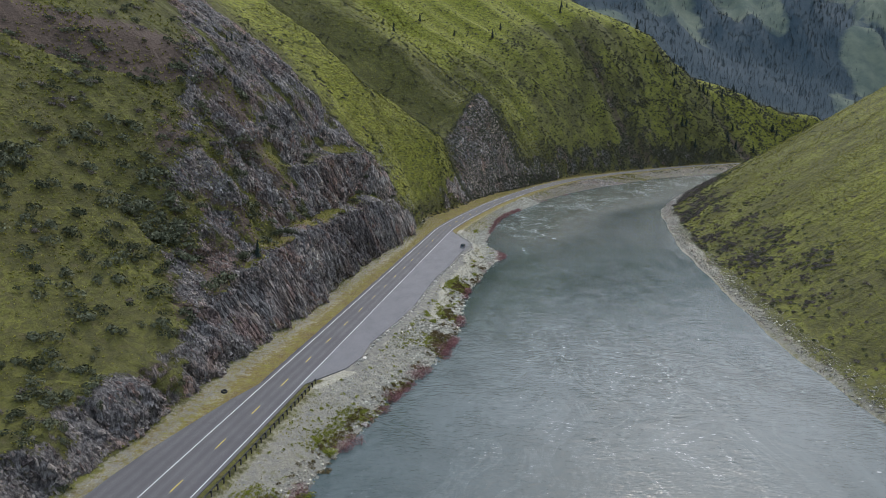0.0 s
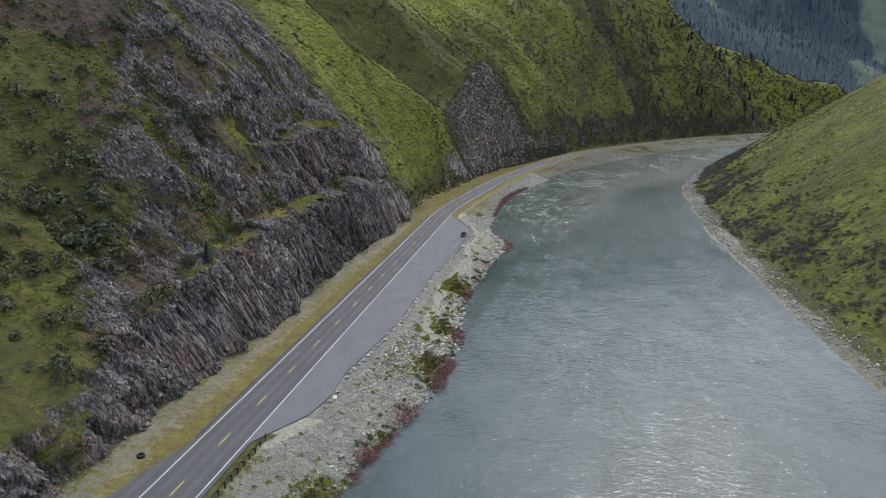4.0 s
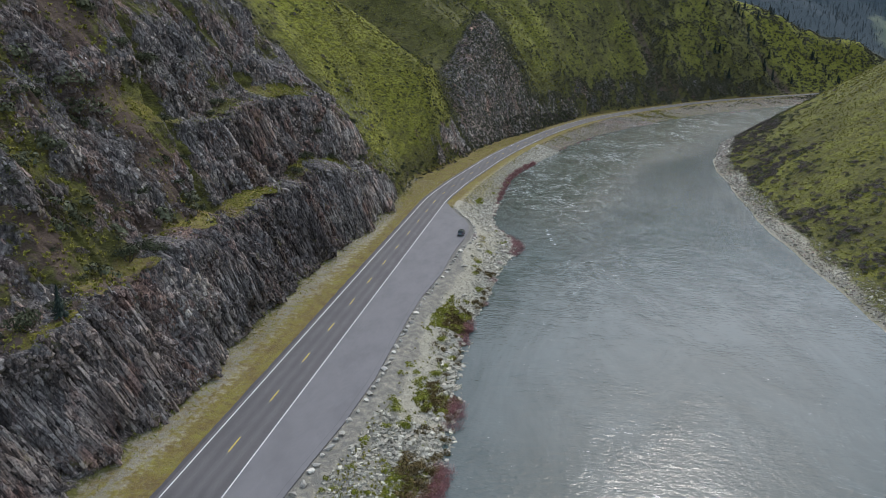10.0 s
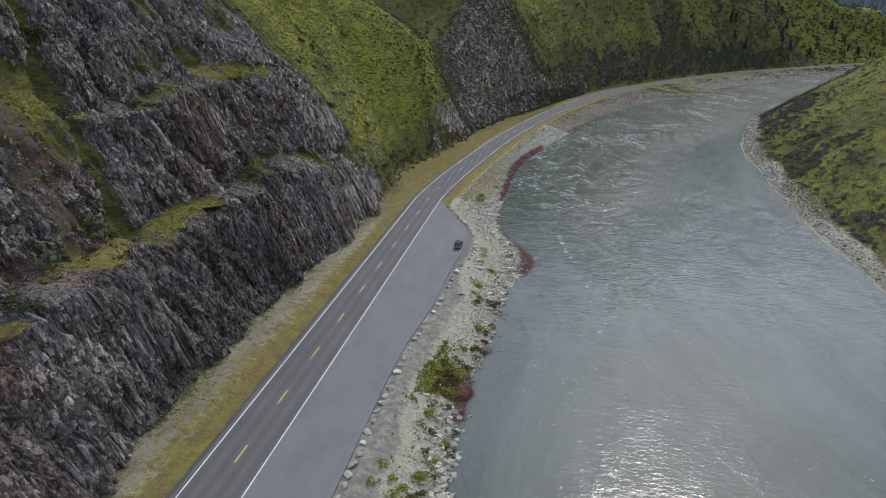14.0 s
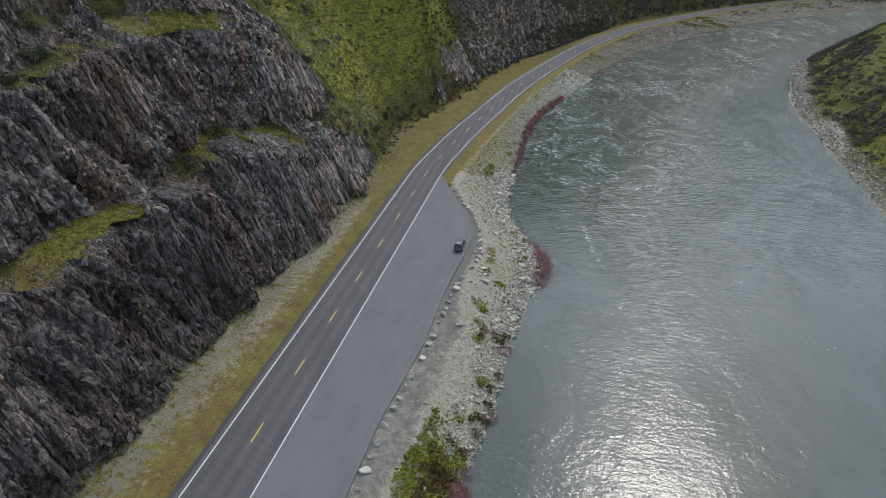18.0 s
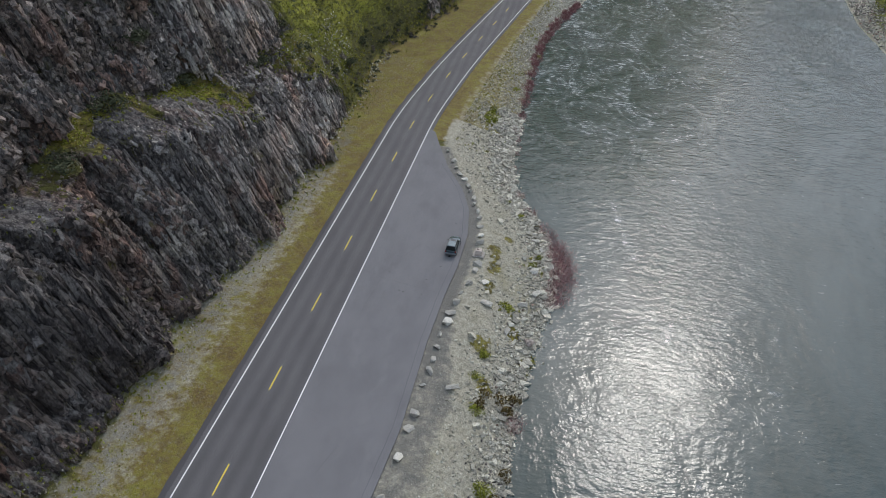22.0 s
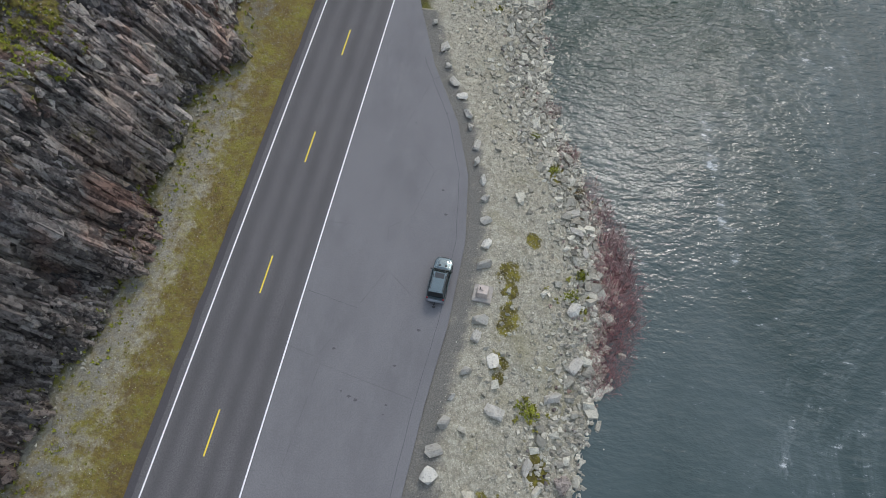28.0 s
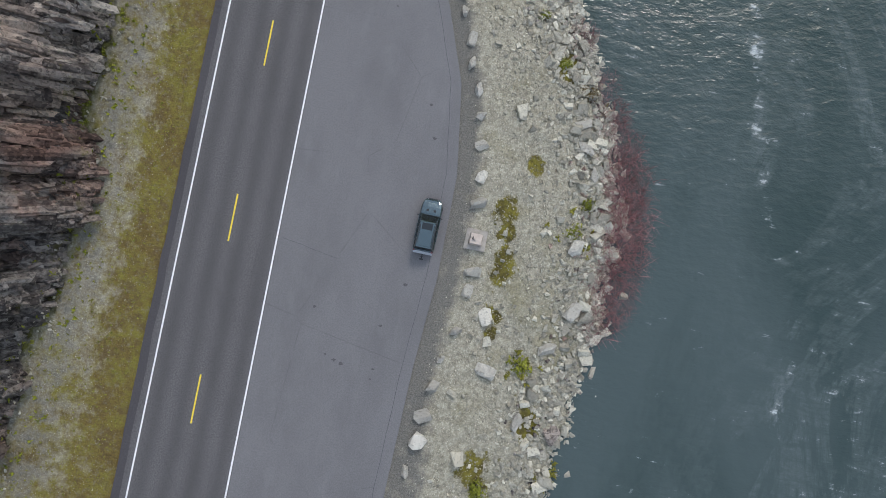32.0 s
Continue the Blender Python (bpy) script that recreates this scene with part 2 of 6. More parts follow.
def asphalt_material(name, base, tracks):
    g = Graph(name)
    fine, mid = g.noise(9, 4, 0.85), g.noise(0.22, 6, 0.65, (1, 0.5, 1))
    grain = 0.4 if tracks else 0.16
    color = g.mix(g.ramp(fine, (0.38, 0.0), (0.62, 1.0)), tuple(c * (1 - grain) for c in base), tuple(c * (1 + grain) for c in base))
    color = g.mix(g.ramp(mid, (0.45, 0.0), (0.68, 0.38)), color, tuple(c * 0.68 for c in base))
    color = g.mix(g.ramp(g.noise(0.5, 6, 0.7, (1, 0.35, 1)), (0.54, 0.0), (0.70, 0.30)), color, tuple(c * 1.35 for c in base))
    spots = g.math("MULTIPLY", g.ramp(g.noise(1.3, 5, 0.7), (0.68, 0.0), (0.74, 0.6)), g.ramp(g.noise(0.06, 3), (0.5, 0.0), (0.6, 1.0)))
    color = g.mix(spots, color, tuple(c * 0.35 for c in base))
    crack = g.math("MULTIPLY", g.ramp(g.voronoi(0.09, "DISTANCE_TO_EDGE"), (0.0, 0.35), (0.003, 0.0)), g.ramp(g.noise(0.3, 3), (0.45, 0.0), (0.55, 1.0)))
    color = g.mix(crack, color, tuple(c * 0.4 for c in base))
    if tracks:
        wave = g.nodes.new("ShaderNodeTexWave")
        wave.inputs["Scale"].default_value, wave.inputs["Distortion"].default_value, wave.inputs["Detail"].default_value = 0.17, 0.6, 2
        g.links.new(g.pos, wave.inputs[0])
        color = g.mix(g.math("MULTIPLY", wave.outputs[1], 0.6), color, tuple(c * 0.62 for c in base))
    return g.done(color, g.ramp(mid, (0.3, 0.75), (0.7, 0.9)), g.bump(fine, 0.25, 0.02))


def plain(name, color, rough=0.7, metal=0.0, vary=0.15, scale=3.0):
    g = Graph(name)
    n = g.noise(scale, 5, 0.65)
    c = g.mix(g.ramp(n, (0.3, 0.0), (0.7, 1.0)), tuple(v * (1 - vary) for v in color), tuple(min(1, v * (1 + vary)) for v in color))
    return g.done(c, rough, g.bump(n, 0.15, 0.02), metal)


def water_material():
    g = Graph("river_water")
    swirl = g.ramp(g.noise(0.045, 5, 0.6, (1, 0.45, 1), warp=1.4), (0.38, 0.0), (0.62, 1.0))
    boil = g.ramp(g.noise(0.11, 5, 0.62, (1, 0.6, 1), warp=0.3), (0.42, 0.0), (0.60, 1.0))
    wave = g.noise(0.42, 4, 0.6, (0.55, 1.2, 1), (0, 0, 0.2), 0.1)
    chop = g.noise(1.25, 3, 0.62, (0.6, 1.15, 1), (0, 0, -0.15), 0.1)
    rough, torn = g.attr("rough"), g.attr("foam")
    # torn white streaks where the current breaks
    veins = g.math("ABSOLUTE", g.math("SUBTRACT", g.noise(0.075, 8, 0.70, (1.0, 0.6, 1), (0, 0, 0.2), 1.2), 0.5))
    veins = g.ramp(veins, (0.0, 1.0), (0.05, 0.0))
    fleck = g.noise(1.1, 7, 0.74, (0.45, 1.4, 1), (0, 0, 0.22), 0.5)
    drift = g.noise(0.05, 4, 0.7, (1, 0.5, 1), warp=0.8)
    amount = g.math("ADD", g.math("MULTIPLY", g.math("SUBTRACT", torn, 0.5), 0.20), g.math("MULTIPLY", g.math("SUBTRACT", drift, 0.5), 0.30))
    foam = g.ramp(g.math("ADD", g.math("ADD", fleck, amount), g.math("MULTIPLY", veins, 0.09)), (0.62, 0.0), (0.74, 0.65))
    milky = g.math("MULTIPLY", g.math("MULTIPLY", veins, g.ramp(fleck, (0.40, 0.2), (0.62, 1.0))), g.math("MULTIPLY", torn, 0.26))
    foam = g.math("MAXIMUM", foam, milky)
    color = g.mix(swirl, (0.031, 0.051, 0.048), (0.056, 0.078, 0.076))
    deep = g.math("MULTIPLY", g.attr("deep"), g.ramp(drift, (0.42, 1.0), (0.64, 0.45)))
    color = g.mix(deep, color, (0.014, 0.034, 0.020))
    color = g.mix(foam, color, (0.62, 0.65, 0.64))
    h = g.math("ADD", g.math("MULTIPLY", wave, 0.75), g.math("MULTIPLY", chop, 0.85))
    swell = g.noise(0.20, 4, 0.55, (0.5, 1.25, 1), (0, 0, 0.15), 0.4)
    h = g.math("ADD", h, g.math("MULTIPLY", g.math("MULTIPLY", swell, 1.6), rough))
    h = g.math("MULTIPLY", h, g.math("ADD", g.math("MULTIPLY", boil, 0.09), g.math("ADD", g.math("MULTIPLY", rough, 0.9), 0.03)))
    g.put(g.bsdf.inputs["IOR"], 1.33)
    calm = g.ramp(rough, (0.12, 1.0), (0.85, 0.0))
    return g.done(color, g.mix(foam, g.mix(calm, 0.18, 0.085), 0.6), g.bump(h, 0.8, 0.62), spec=g.mix(g.attr("deep"), 0.5, 0.18))


def stone_material(name, dark, light, rust=0.0, stretch=(1, 1, 1)):
    """Stone whose pieces differ in shade, with grain, pale weathering and lichen."""
    g = Graph(name)
    fine, mid = g.noise(5.0, 6, 0.7, stretch), g.noise(0.7, 5, 0.65)
    base = g.mix(g.island, dark, light)
    one = g.mix(g.random(), tuple(0.75 * v for v in dark), tuple(0.9 * v for v in light))
    base = g.mix(0.3, base, one)
    base = g.mix(g.ramp(g.island, (0.80, 0.0), (0.92, 0.8)), base, tuple(min(0.8, 1.3 * v) for v in light))
    base = g.mix(g.ramp(fine, (0.52, 0.0), (0.68, 0.6)), base, tuple(0.5 * v for v in dark))
    base = g.mix(g.ramp(mid, (0.56, 0.0), (0.72, 0.6)), base, tuple(min(1, 1.25 * v) for v in light))
    if rust:
        base = g.mix(g.ramp(g.noise(0.07, 5, 0.6), (0.5, 0.0), (0.66, rust)), base, g.mix(0.85, base, (0.95, 0.62, 0.48), "MULTIPLY"))
        base = g.mix(g.ramp(g.noise(0.22, 6, 0.7), (0.57, 0.0), (0.66, 0.75)), base, (0.15, 0.14, 0.035))
    return g.done(base, 0.92, g.bump(g.math("ADD", fine, g.math("MULTIPLY", g.noise(14.0, 4, 0.8), 0.3)), 0.9, 0.2), spec=0.15)


def basalt_material():
    """Dark columnar basalt: grey, brown and purple zones, broken pale and dark chips, lichen."""
    g = Graph("basalt")
    fine, grain = g.noise(3.2, 7, 0.8, (1, 1, 0.5), (0.2, 0, 0)), g.noise(11.0, 4, 0.8)
    chip = g.voronoi(2.6, "F1", (1, 1, 0.5), (0.25, 0, 0), "Color")
    chips = g.voronoi(6.0, "F1", (1, 1, 0.6), (0.25, 0.1, 0), "Color")
    base = g.ramp(g.mix(0.2, g.island, chip), (0.10, (0.066, 0.057, 0.056)), (0.45, (0.25, 0.221, 0.206)), (0.74, (0.44, 0.397, 0.364)), (0.95, (0.66, 0.61, 0.55)))
    one = g.mix(g.random(), (0.07, 0.064, 0.06), (0.19, 0.175, 0.16))
    base = g.mix(0.2, base, one)
    base = g.mix(g.ramp(fine, (0.53, 0.0), (0.62, 0.8)), base, (0.022, 0.019, 0.020))
    base = g.mix(g.ramp(chips, (0.62, 0.0), (0.86, 0.4)), base, (0.38, 0.355, 0.32))
    base = g.mix(g.ramp(chips, (0.18, 0.45), (0.44, 0.0)), base, (0.028, 0.025, 0.025))
    base = g.mix(g.ramp(grain, (0.55, 0.0), (0.65, 0.4)), base, (0.035, 0.031, 0.031))
    zone = g.noise(0.055, 5, 0.6, (1, 1, 0.8), warp=0.8)
    base = g.mix(g.ramp(zone, (0.46, 0.0), (0.58, 0.8)), base, g.mix(0.9, base, (1.08, 0.93, 0.84), "MULTIPLY"))
    base = g.mix(g.ramp(g.noise(0.16, 4, 0.6, (1, 1, 0.5), warp=0.6), (0.55, 0.0), (0.64, 0.85)), base, g.mix(0.9, base, (1.08, 0.82, 0.75), "MULTIPLY"))
    base = g.mix(g.ramp(g.noise(0.075, 6, 0.68, (1, 1, 0.6), (0.3, 0, 0), 0.8), (0.54, 0.0), (0.64, 0.55)), base, g.mix(1.0, base, (0.50, 0.46, 0.49), "MULTIPLY"))
    base = g.mix(g.ramp(g.noise(0.10, 6, 0.7), (0.54, 0.0), (0.66, 0.7)), base, g.mix(1.0, base, (1.9, 1.85, 1.68), "MULTIPLY"))
    # rock paler up the valley, and shade painted into its lower tier down the valley
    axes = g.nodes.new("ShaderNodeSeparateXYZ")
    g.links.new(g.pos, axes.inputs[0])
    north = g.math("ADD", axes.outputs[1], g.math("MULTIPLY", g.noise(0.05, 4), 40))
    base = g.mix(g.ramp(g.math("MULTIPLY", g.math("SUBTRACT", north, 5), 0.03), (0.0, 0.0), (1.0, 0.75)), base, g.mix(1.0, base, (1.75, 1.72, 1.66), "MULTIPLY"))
    # darkens the base colour below z 20 to stand in for shade
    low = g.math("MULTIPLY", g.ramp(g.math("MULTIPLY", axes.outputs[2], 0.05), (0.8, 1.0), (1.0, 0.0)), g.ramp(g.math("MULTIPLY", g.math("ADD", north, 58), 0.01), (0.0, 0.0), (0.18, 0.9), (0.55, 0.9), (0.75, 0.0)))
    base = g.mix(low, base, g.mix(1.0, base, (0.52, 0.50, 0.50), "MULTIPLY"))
    base = g.mix(g.ramp(g.noise(0.4, 7, 0.75), (0.60, 0.0), (0.68, 0.7)), base, (0.16, 0.145, 0.035))
    relief = g.math("ADD", g.math("ADD", fine, g.math("MULTIPLY", chips, 0.4)), g.math("MULTIPLY", grain, 0.25))
    return g.done(base, 0.88, g.bump(relief, 1.0, 0.34), spec=0.2)


def leaf_material(name, dark, light, rough=0.75):
    g = Graph(name)
    n = g.noise(0.35, 4)
    c = g.mix(g.island, dark, light)
    c = g.mix(g.ramp(n, (0.35, 0.0), (0.65, 0.6)), c, tuple(0.6 * v for v in dark))
    return g.done(c, rough, None, spec=0.15)


GROUND = ground_material()
BASALT = basalt_material()
STONE = stone_material("broken_grey_stone", (0.205, 0.188, 0.150), (0.56, 0.525, 0.425))
BOULDER = stone_material("pale_boulder_stone", (0.36, 0.335, 0.285), (0.62, 0.585, 0.505))
ASPHALT = asphalt_material("worn_asphalt", (0.106, 0.100, 0.099), True)
ASPHALT_DARK = asphalt_material("dark_shoulder_asphalt", (0.060, 0.055, 0.058), False)
ASPHALT_PALE = asphalt_material("pale_asphalt", (0.152, 0.147, 0.148), False)
WHITE = plain("white_line_paint", (0.72, 0.72, 0.70), 0.6, 0, 0.12, 6)
YELLOW = plain("yellow_line_paint", (0.75, 0.56, 0.04), 0.6, 0, 0.15, 6)
WATER = water_material()

GRASS = leaf_material("bunch_grass", (0.155, 0.148, 0.028), (0.335, 0.312, 0.06))
SAGE = leaf_material("sage_leaves", (0.075, 0.082, 0.045), (0.19, 0.195, 0.12))
TWIGGY = leaf_material("bare_brown_twigs", (0.105, 0.085, 0.075), (0.25, 0.208, 0.185))
FAR_BRUSH = leaf_material("olive_grey_brush", (0.075, 0.078, 0.046), (0.165, 0.160, 0.105))
# needles of the far forest, with the haze of distance mixed into the colour
FAR_NEEDLE = leaf_material("haze_tinted_needles", (0.022, 0.036, 0.040), (0.052, 0.072, 0.070))
BRUSH = leaf_material("dark_brush_leaves", (0.040, 0.048, 0.024), (0.110, 0.115, 0.064))
SPRING = leaf_material("spring_leaves", (0.16, 0.175, 0.022), (0.34, 0.345, 0.05))
AUTUMN = leaf_material("olive_brown_leaves", (0.08, 0.058, 0.02), (0.19, 0.135, 0.05))
WILLOW = leaf_material("red_willow_stems", (0.20, 0.076, 0.076), (0.40, 0.22, 0.21))
NEEDLE = leaf_material("conifer_needles", (0.014, 0.024, 0.020), (0.040, 0.058, 0.042))
BARK = plain("bark", (0.09, 0.065, 0.045), 0.9, 0, 0.3, 9)
STEEL = plain("weathered_steel", (0.060, 0.056, 0.054), 0.7, 0.1, 0.25, 2)
TIMBER = plain("dark_treated_post", (0.045, 0.04, 0.036), 0.85, 0, 0.3, 6)
CONCRETE = plain("weathered_concrete", (0.34, 0.31, 0.27), 0.9, 0, 0.2, 3)
PALE_STONE = plain("pale_pink_stone", (0.50, 0.42, 0.36), 0.85, 0, 0.15, 4)
DARK_METAL = plain("dark_metal", (0.04, 0.04, 0.04), 0.5, 0.6, 0.2, 6)
RUBBER = plain("tyre_rubber", (0.02, 0.02, 0.02), 0.85, 0, 0.2, 8)
ALLOY = plain("alloy_metal", (0.35, 0.36, 0.37), 0.35, 0.9, 0.1, 4)
TRIM = plain("black_plastic_trim", (0.018, 0.018, 0.02), 0.5, 0, 0.15, 5)
PAINT = plain("dark_teal_car_paint", (0.056, 0.088, 0.099), 0.22, 0.6, 0.08, 2)
PAINT.node_tree.nodes["Principled BSDF"].inputs["Coat Weight"].default_value = 0.8
GLASS = plain("tinted_car_glass", (0.012, 0.016, 0.018), 0.06, 0, 0.05, 2)
LAMP = plain("clear_lamp_glass", (0.32, 0.33, 0.35), 0.35, 0.2, 0.05, 4)
RED_LAMP = plain("red_lamp_glass", (0.22, 0.012, 0.012), 0.2, 0, 0.05, 4)
STAIN = plain("oily_asphalt", (0.070, 0.067, 0.068), 0.7, 0, 0.35, 7)
JOINT = plain("dark_crack", (0.085, 0.085, 0.09), 0.9, 0, 0.3, 5)

# ---- the lie of the land ----
WATER_Z = -3.5
ROAD_AT = np.array([(-520, 0), (40, 0), (70, 2), (110, 7), (145, 12), (188, 20.5), (256, 37), (334, 64), (402, 98), (475, 141), (562, 201), (650, 280), (735, 356), (900, 520), (1400, 1000), (3200, 2600)], float)


def smooth_table(table):
    """A table of (y, value) as a function that bends gently at its rows."""
    ys, vs = table[:, 0], table[:, 1]
    slope = np.gradient(vs, ys)
    slope[(np.abs(np.diff(vs, prepend=vs[0])) < 1e-6) | (np.abs(np.diff(vs, append=vs[-1])) < 1e-6)] = 0

    def at(y):
        y = np.clip(np.asarray(y, float), ys[0], ys[-1])
        i = np.clip(np.searchsorted(ys, y, side="right") - 1, 0, len(ys) - 2)
        h = ys[i + 1] - ys[i]
        t = (y - ys[i]) / h
        return ((2 * t**3 - 3 * t**2 + 1) * vs[i] + (t**3 - 2 * t**2 + t) * h * slope[i] + (3 * t**2 - 2 * t**3) * vs[i + 1] + (t**3 - t**2) * h * slope[i + 1])

    return at


road_x = smooth_table(ROAD_AT)
SHORE = np.array([(-520, 16), (-176, 18), (-165, 20), (-145, 22), (-118, 27.5), (-104, 28), (-90, 27.5), (-75, 25.5), (-50, 25), (-38, 27), (-20, 27), (-12, 28.5), (-3, 30), (4, 30.5), (10, 30), (16, 28), (22, 25), (28, 22.5), (40, 21), (60, 20), (85, 20), (115, 21.5), (150, 29), (190, 39), (242, 56), (340, 104), (430, 160), (540, 250), (640, 345), (740, 440), (900, 610), (1400, 1090), (3200, 2690)], float)
shore_x = smooth_table(SHORE)
FAR_SHORE = np.array([(-520, 127), (-133, 117), (-100, 114), (-63, 111), (5, 109), (45, 108), (85, 109), (130, 112), (165, 114), (200, 121), (242, 131), (265, 139), (340, 185), (430, 248), (540, 338), (640, 430), (740, 528), (900, 700), (1400, 1180), (3200, 2780)], float)
far_shore_x = smooth_table(FAR_SHORE)
# Edge of the paved pull-out beside the road.
PULL = np.array([(-150, 4.0), (-147, 5.5), (-139, 9.6), (-131, 10.8), (-122, 10.2), (-111, 11.3), (-100, 12.6), (-86, 13.4), (-60, 13.2), (-48, 13.4), (-30, 15.0), (-16, 15.0), (-7, 15.4), (0, 16.0), (8, 16.1), (15, 15.2), (21, 13.2), (28, 9.6), (35, 7.0), (42, 4.6)], float)


def pull_x(y):
    return np.where((y > -150) & (y < 42), np.interp(y, PULL[:, 0], PULL[:, 1]), 4.0)


# Hillside beside the road, as (offset from the road, height): foot, first tier, bench, second tier, ledge, upper rocks, trail, cut, hill, far hill.
HILL = {
    -520: [(-14, 0), (-20, 6), (-26, 10), (-46, 27), (-56, 36), (-88, 72), (-91, 72.5), (-98, 80), (-150, 120), (-330, 235)],
    -190: [(-14, 0), (-19, 7), (-25, 10), (-43, 24), (-52, 33), (-86, 71), (-89, 71.5), (-96, 79), (-150, 118), (-330, 235)],
    -150: [(-14, 0), (-19, 8), (-25, 12), (-43, 25), (-52, 34), (-84, 70), (-87, 70.5), (-94, 78), (-150, 118), (-330, 235)],
    -120: [(-13, 0), (-24, 14.5), (-27, 15), (-40, 27), (-48, 36), (-77, 67.5), (-79, 68), (-86, 77), (-150, 125), (-330, 235)],
    -105: [(-12, 0), (-21.5, 15.5), (-25, 16), (-36, 31), (-44, 40), (-66, 61.5), (-68, 62), (-77, 74), (-150, 128), (-330, 235)],
    -85: [(-13, 0), (-22, 17.5), (-28, 19), (-38, 34), (-45, 46), (-56, 57), (-59, 60), (-66, 72), (-145, 128), (-330, 235)],
    -65: [(-13.5, 0), (-22, 18), (-28, 19), (-38, 38), (-41, 44), (-52, 64), (-56, 68), (-64, 74), (-145, 130), (-330, 235)],
    -45: [(-14, 0), (-22, 17), (-28, 18), (-35, 36), (-40, 37), (-46, 54), (-52, 62), (-62, 74), (-145, 132), (-330, 235)],
    -25: [(-14, 0), (-21, 18), (-26.5, 19.5), (-34, 37), (-40, 38), (-46, 50), (-52, 60), (-60, 72), (-140, 130), (-330, 235)],
    -5: [(-12.5, 0), (-20, 18), (-27, 22), (-31, 37), (-38, 41), (-44, 50), (-50, 60), (-60, 72), (-138, 128), (-330, 235)],
    12: [(-11.5, 0), (-18, 14), (-24, 19), (-29, 38), (-33, 40), (-42, 50), (-50, 60), (-58, 68), (-130, 125), (-320, 230)],
    26: [(-12, 0), (-17.5, 12.5), (-21, 16), (-28, 28), (-33, 34), (-42, 46), (-52, 58), (-60, 66), (-130, 120), (-310, 225)],
    50: [(-13, 0), (-16, 5), (-20, 14), (-26, 23), (-34, 34), (-46, 50), (-56, 61), (-66, 73), (-120, 112), (-300, 220)],
    75: [(-18, 0), (-20, 6), (-24, 14), (-32, 30), (-38, 42), (-47, 62), (-58, 74), (-75, 90), (-120, 118), (-300, 220)],
    110: [(-15, 0), (-17, 10), (-20, 25), (-25, 40), (-30, 46), (-45, 56), (-62, 66), (-80, 80), (-125, 110), (-300, 220)],
    135: [(-14, 0), (-17, 8), (-21, 22), (-28, 39), (-34, 42), (-50, 50), (-66, 60), (-85, 74), (-140, 105), (-310, 215)],
    165: [(-16, 0), (-22, 6), (-28, 14), (-38, 22), (-48, 28), (-62, 36), (-78, 46), (-100, 64), (-160, 105), (-320, 215)],
    195: [(-16, 0), (-20, 14), (-25, 28), (-32, 40), (-40, 40), (-60, 40), (-80, 54), (-100, 72), (-170, 120), (-330, 220)],
    228: [(-12, 0), (-16, 18), (-21, 36), (-31, 59), (-37, 65), (-50, 58), (-70, 70), (-92, 92), (-160, 132), (-330, 230)],
    250: [(-10, 0), (-14, 15), (-20, 31), (-30, 48), (-40, 56), (-55, 64), (-75, 80), (-95, 96), (-165, 140), (-330, 240)],
    300: [(-10, 0), (-14, 10), (-20, 22), (-34, 42), (-48, 58), (-70, 76), (-95, 92), (-120, 105), (-180, 150), (-340, 260)],
    400: [(-10, 0), (-14, 10), (-22, 30), (-36, 60), (-48, 84), (-62, 110), (-90, 130), (-126, 153), (-190, 190), (-360, 290)],
    500: [(-10, 0), (-14, 10), (-22, 32), (-36, 66), (-50, 98), (-70, 138), (-83, 156), (-110, 170), (-190, 205), (-360, 290)],
    600: [(-10, 0), (-14, 6), (-22, 22), (-36, 50), (-50, 75), (-70, 110), (-85, 133), (-120, 150), (-200, 180), (-380, 240)],
    700: [(-10, 0), (-16, 4), (-26, 14), (-40, 32), (-56, 52), (-76, 80), (-100, 92), (-140, 105), (-220, 130), (-400, 160)],
    800: [(-10, 0), (-16, 3), (-26, 12), (-36, 30), (-45, 54), (-60, 56), (-100, 60), (-140, 66), (-220, 80), (-400, 120)],
    900: [(-10, 0), (-20, 3), (-30, 10), (-42, 20), (-55, 30), (-80, 40), (-120, 50), (-180, 70), (-300, 120), (-600, 220)],
    1150: [(-20, 15), (-40, 25), (-60, 34), (-90, 46), (-130, 60), (-200, 80), (-280, 110), (-380, 150), (-600, 220), (-1000, 340)],
    1600: [(-40, 250), (-80, 262), (-140, 276), (-220, 290), (-320, 310), (-440, 330), (-560, 350), (-700, 380), (-900, 420), (-1500, 480)],
    2200: [(-60, 430), (-140, 440), (-240, 450), (-360, 460), (-500, 470), (-640, 480), (-800, 500), (-1000, 520), (-1400, 560), (-2200, 600)],
    3200: [(-80, 480), (-180, 490), (-300, 500), (-440, 510), (-600, 520), (-800, 530), (-1000, 540), (-1300, 560), (-1800, 600), (-2600, 640)],
}
HILL_Y = np.array(sorted(HILL), float)
HILL_T = np.array([HILL[int(k)] for k in HILL_Y])


def hill_nodes(y):
    """Offsets and heights of the ten marks of the hillside at y."""
    t = np.empty((len(y), 10, 2))
    for i in range(10):
        for k in range(2):
            t[:, i, k] = np.interp(y, HILL_Y, HILL_T[:, i, k])
    return t


def rows_of_land():
    y = np.concatenate([np.arange(-420, -200, 4.0), np.arange(-200, -150, 1.0), np.arange(-150, 60, 0.27), np.arange(60, 140, 0.8), np.arange(140, 320, 1.5), np.arange(320, 840, 3.0), np.arange(840, 3200, 22.0)])
    return y


LAND_Y = rows_of_land()
STEPS_LEFT = (4, 5, 34, 10, 34, 10, 26, 4, 8, 26, 14)   # cells between the marks, from the verge outward
"""Cells between the marks of the right side: pull-out, bank, river bed, beach, hill, top."""
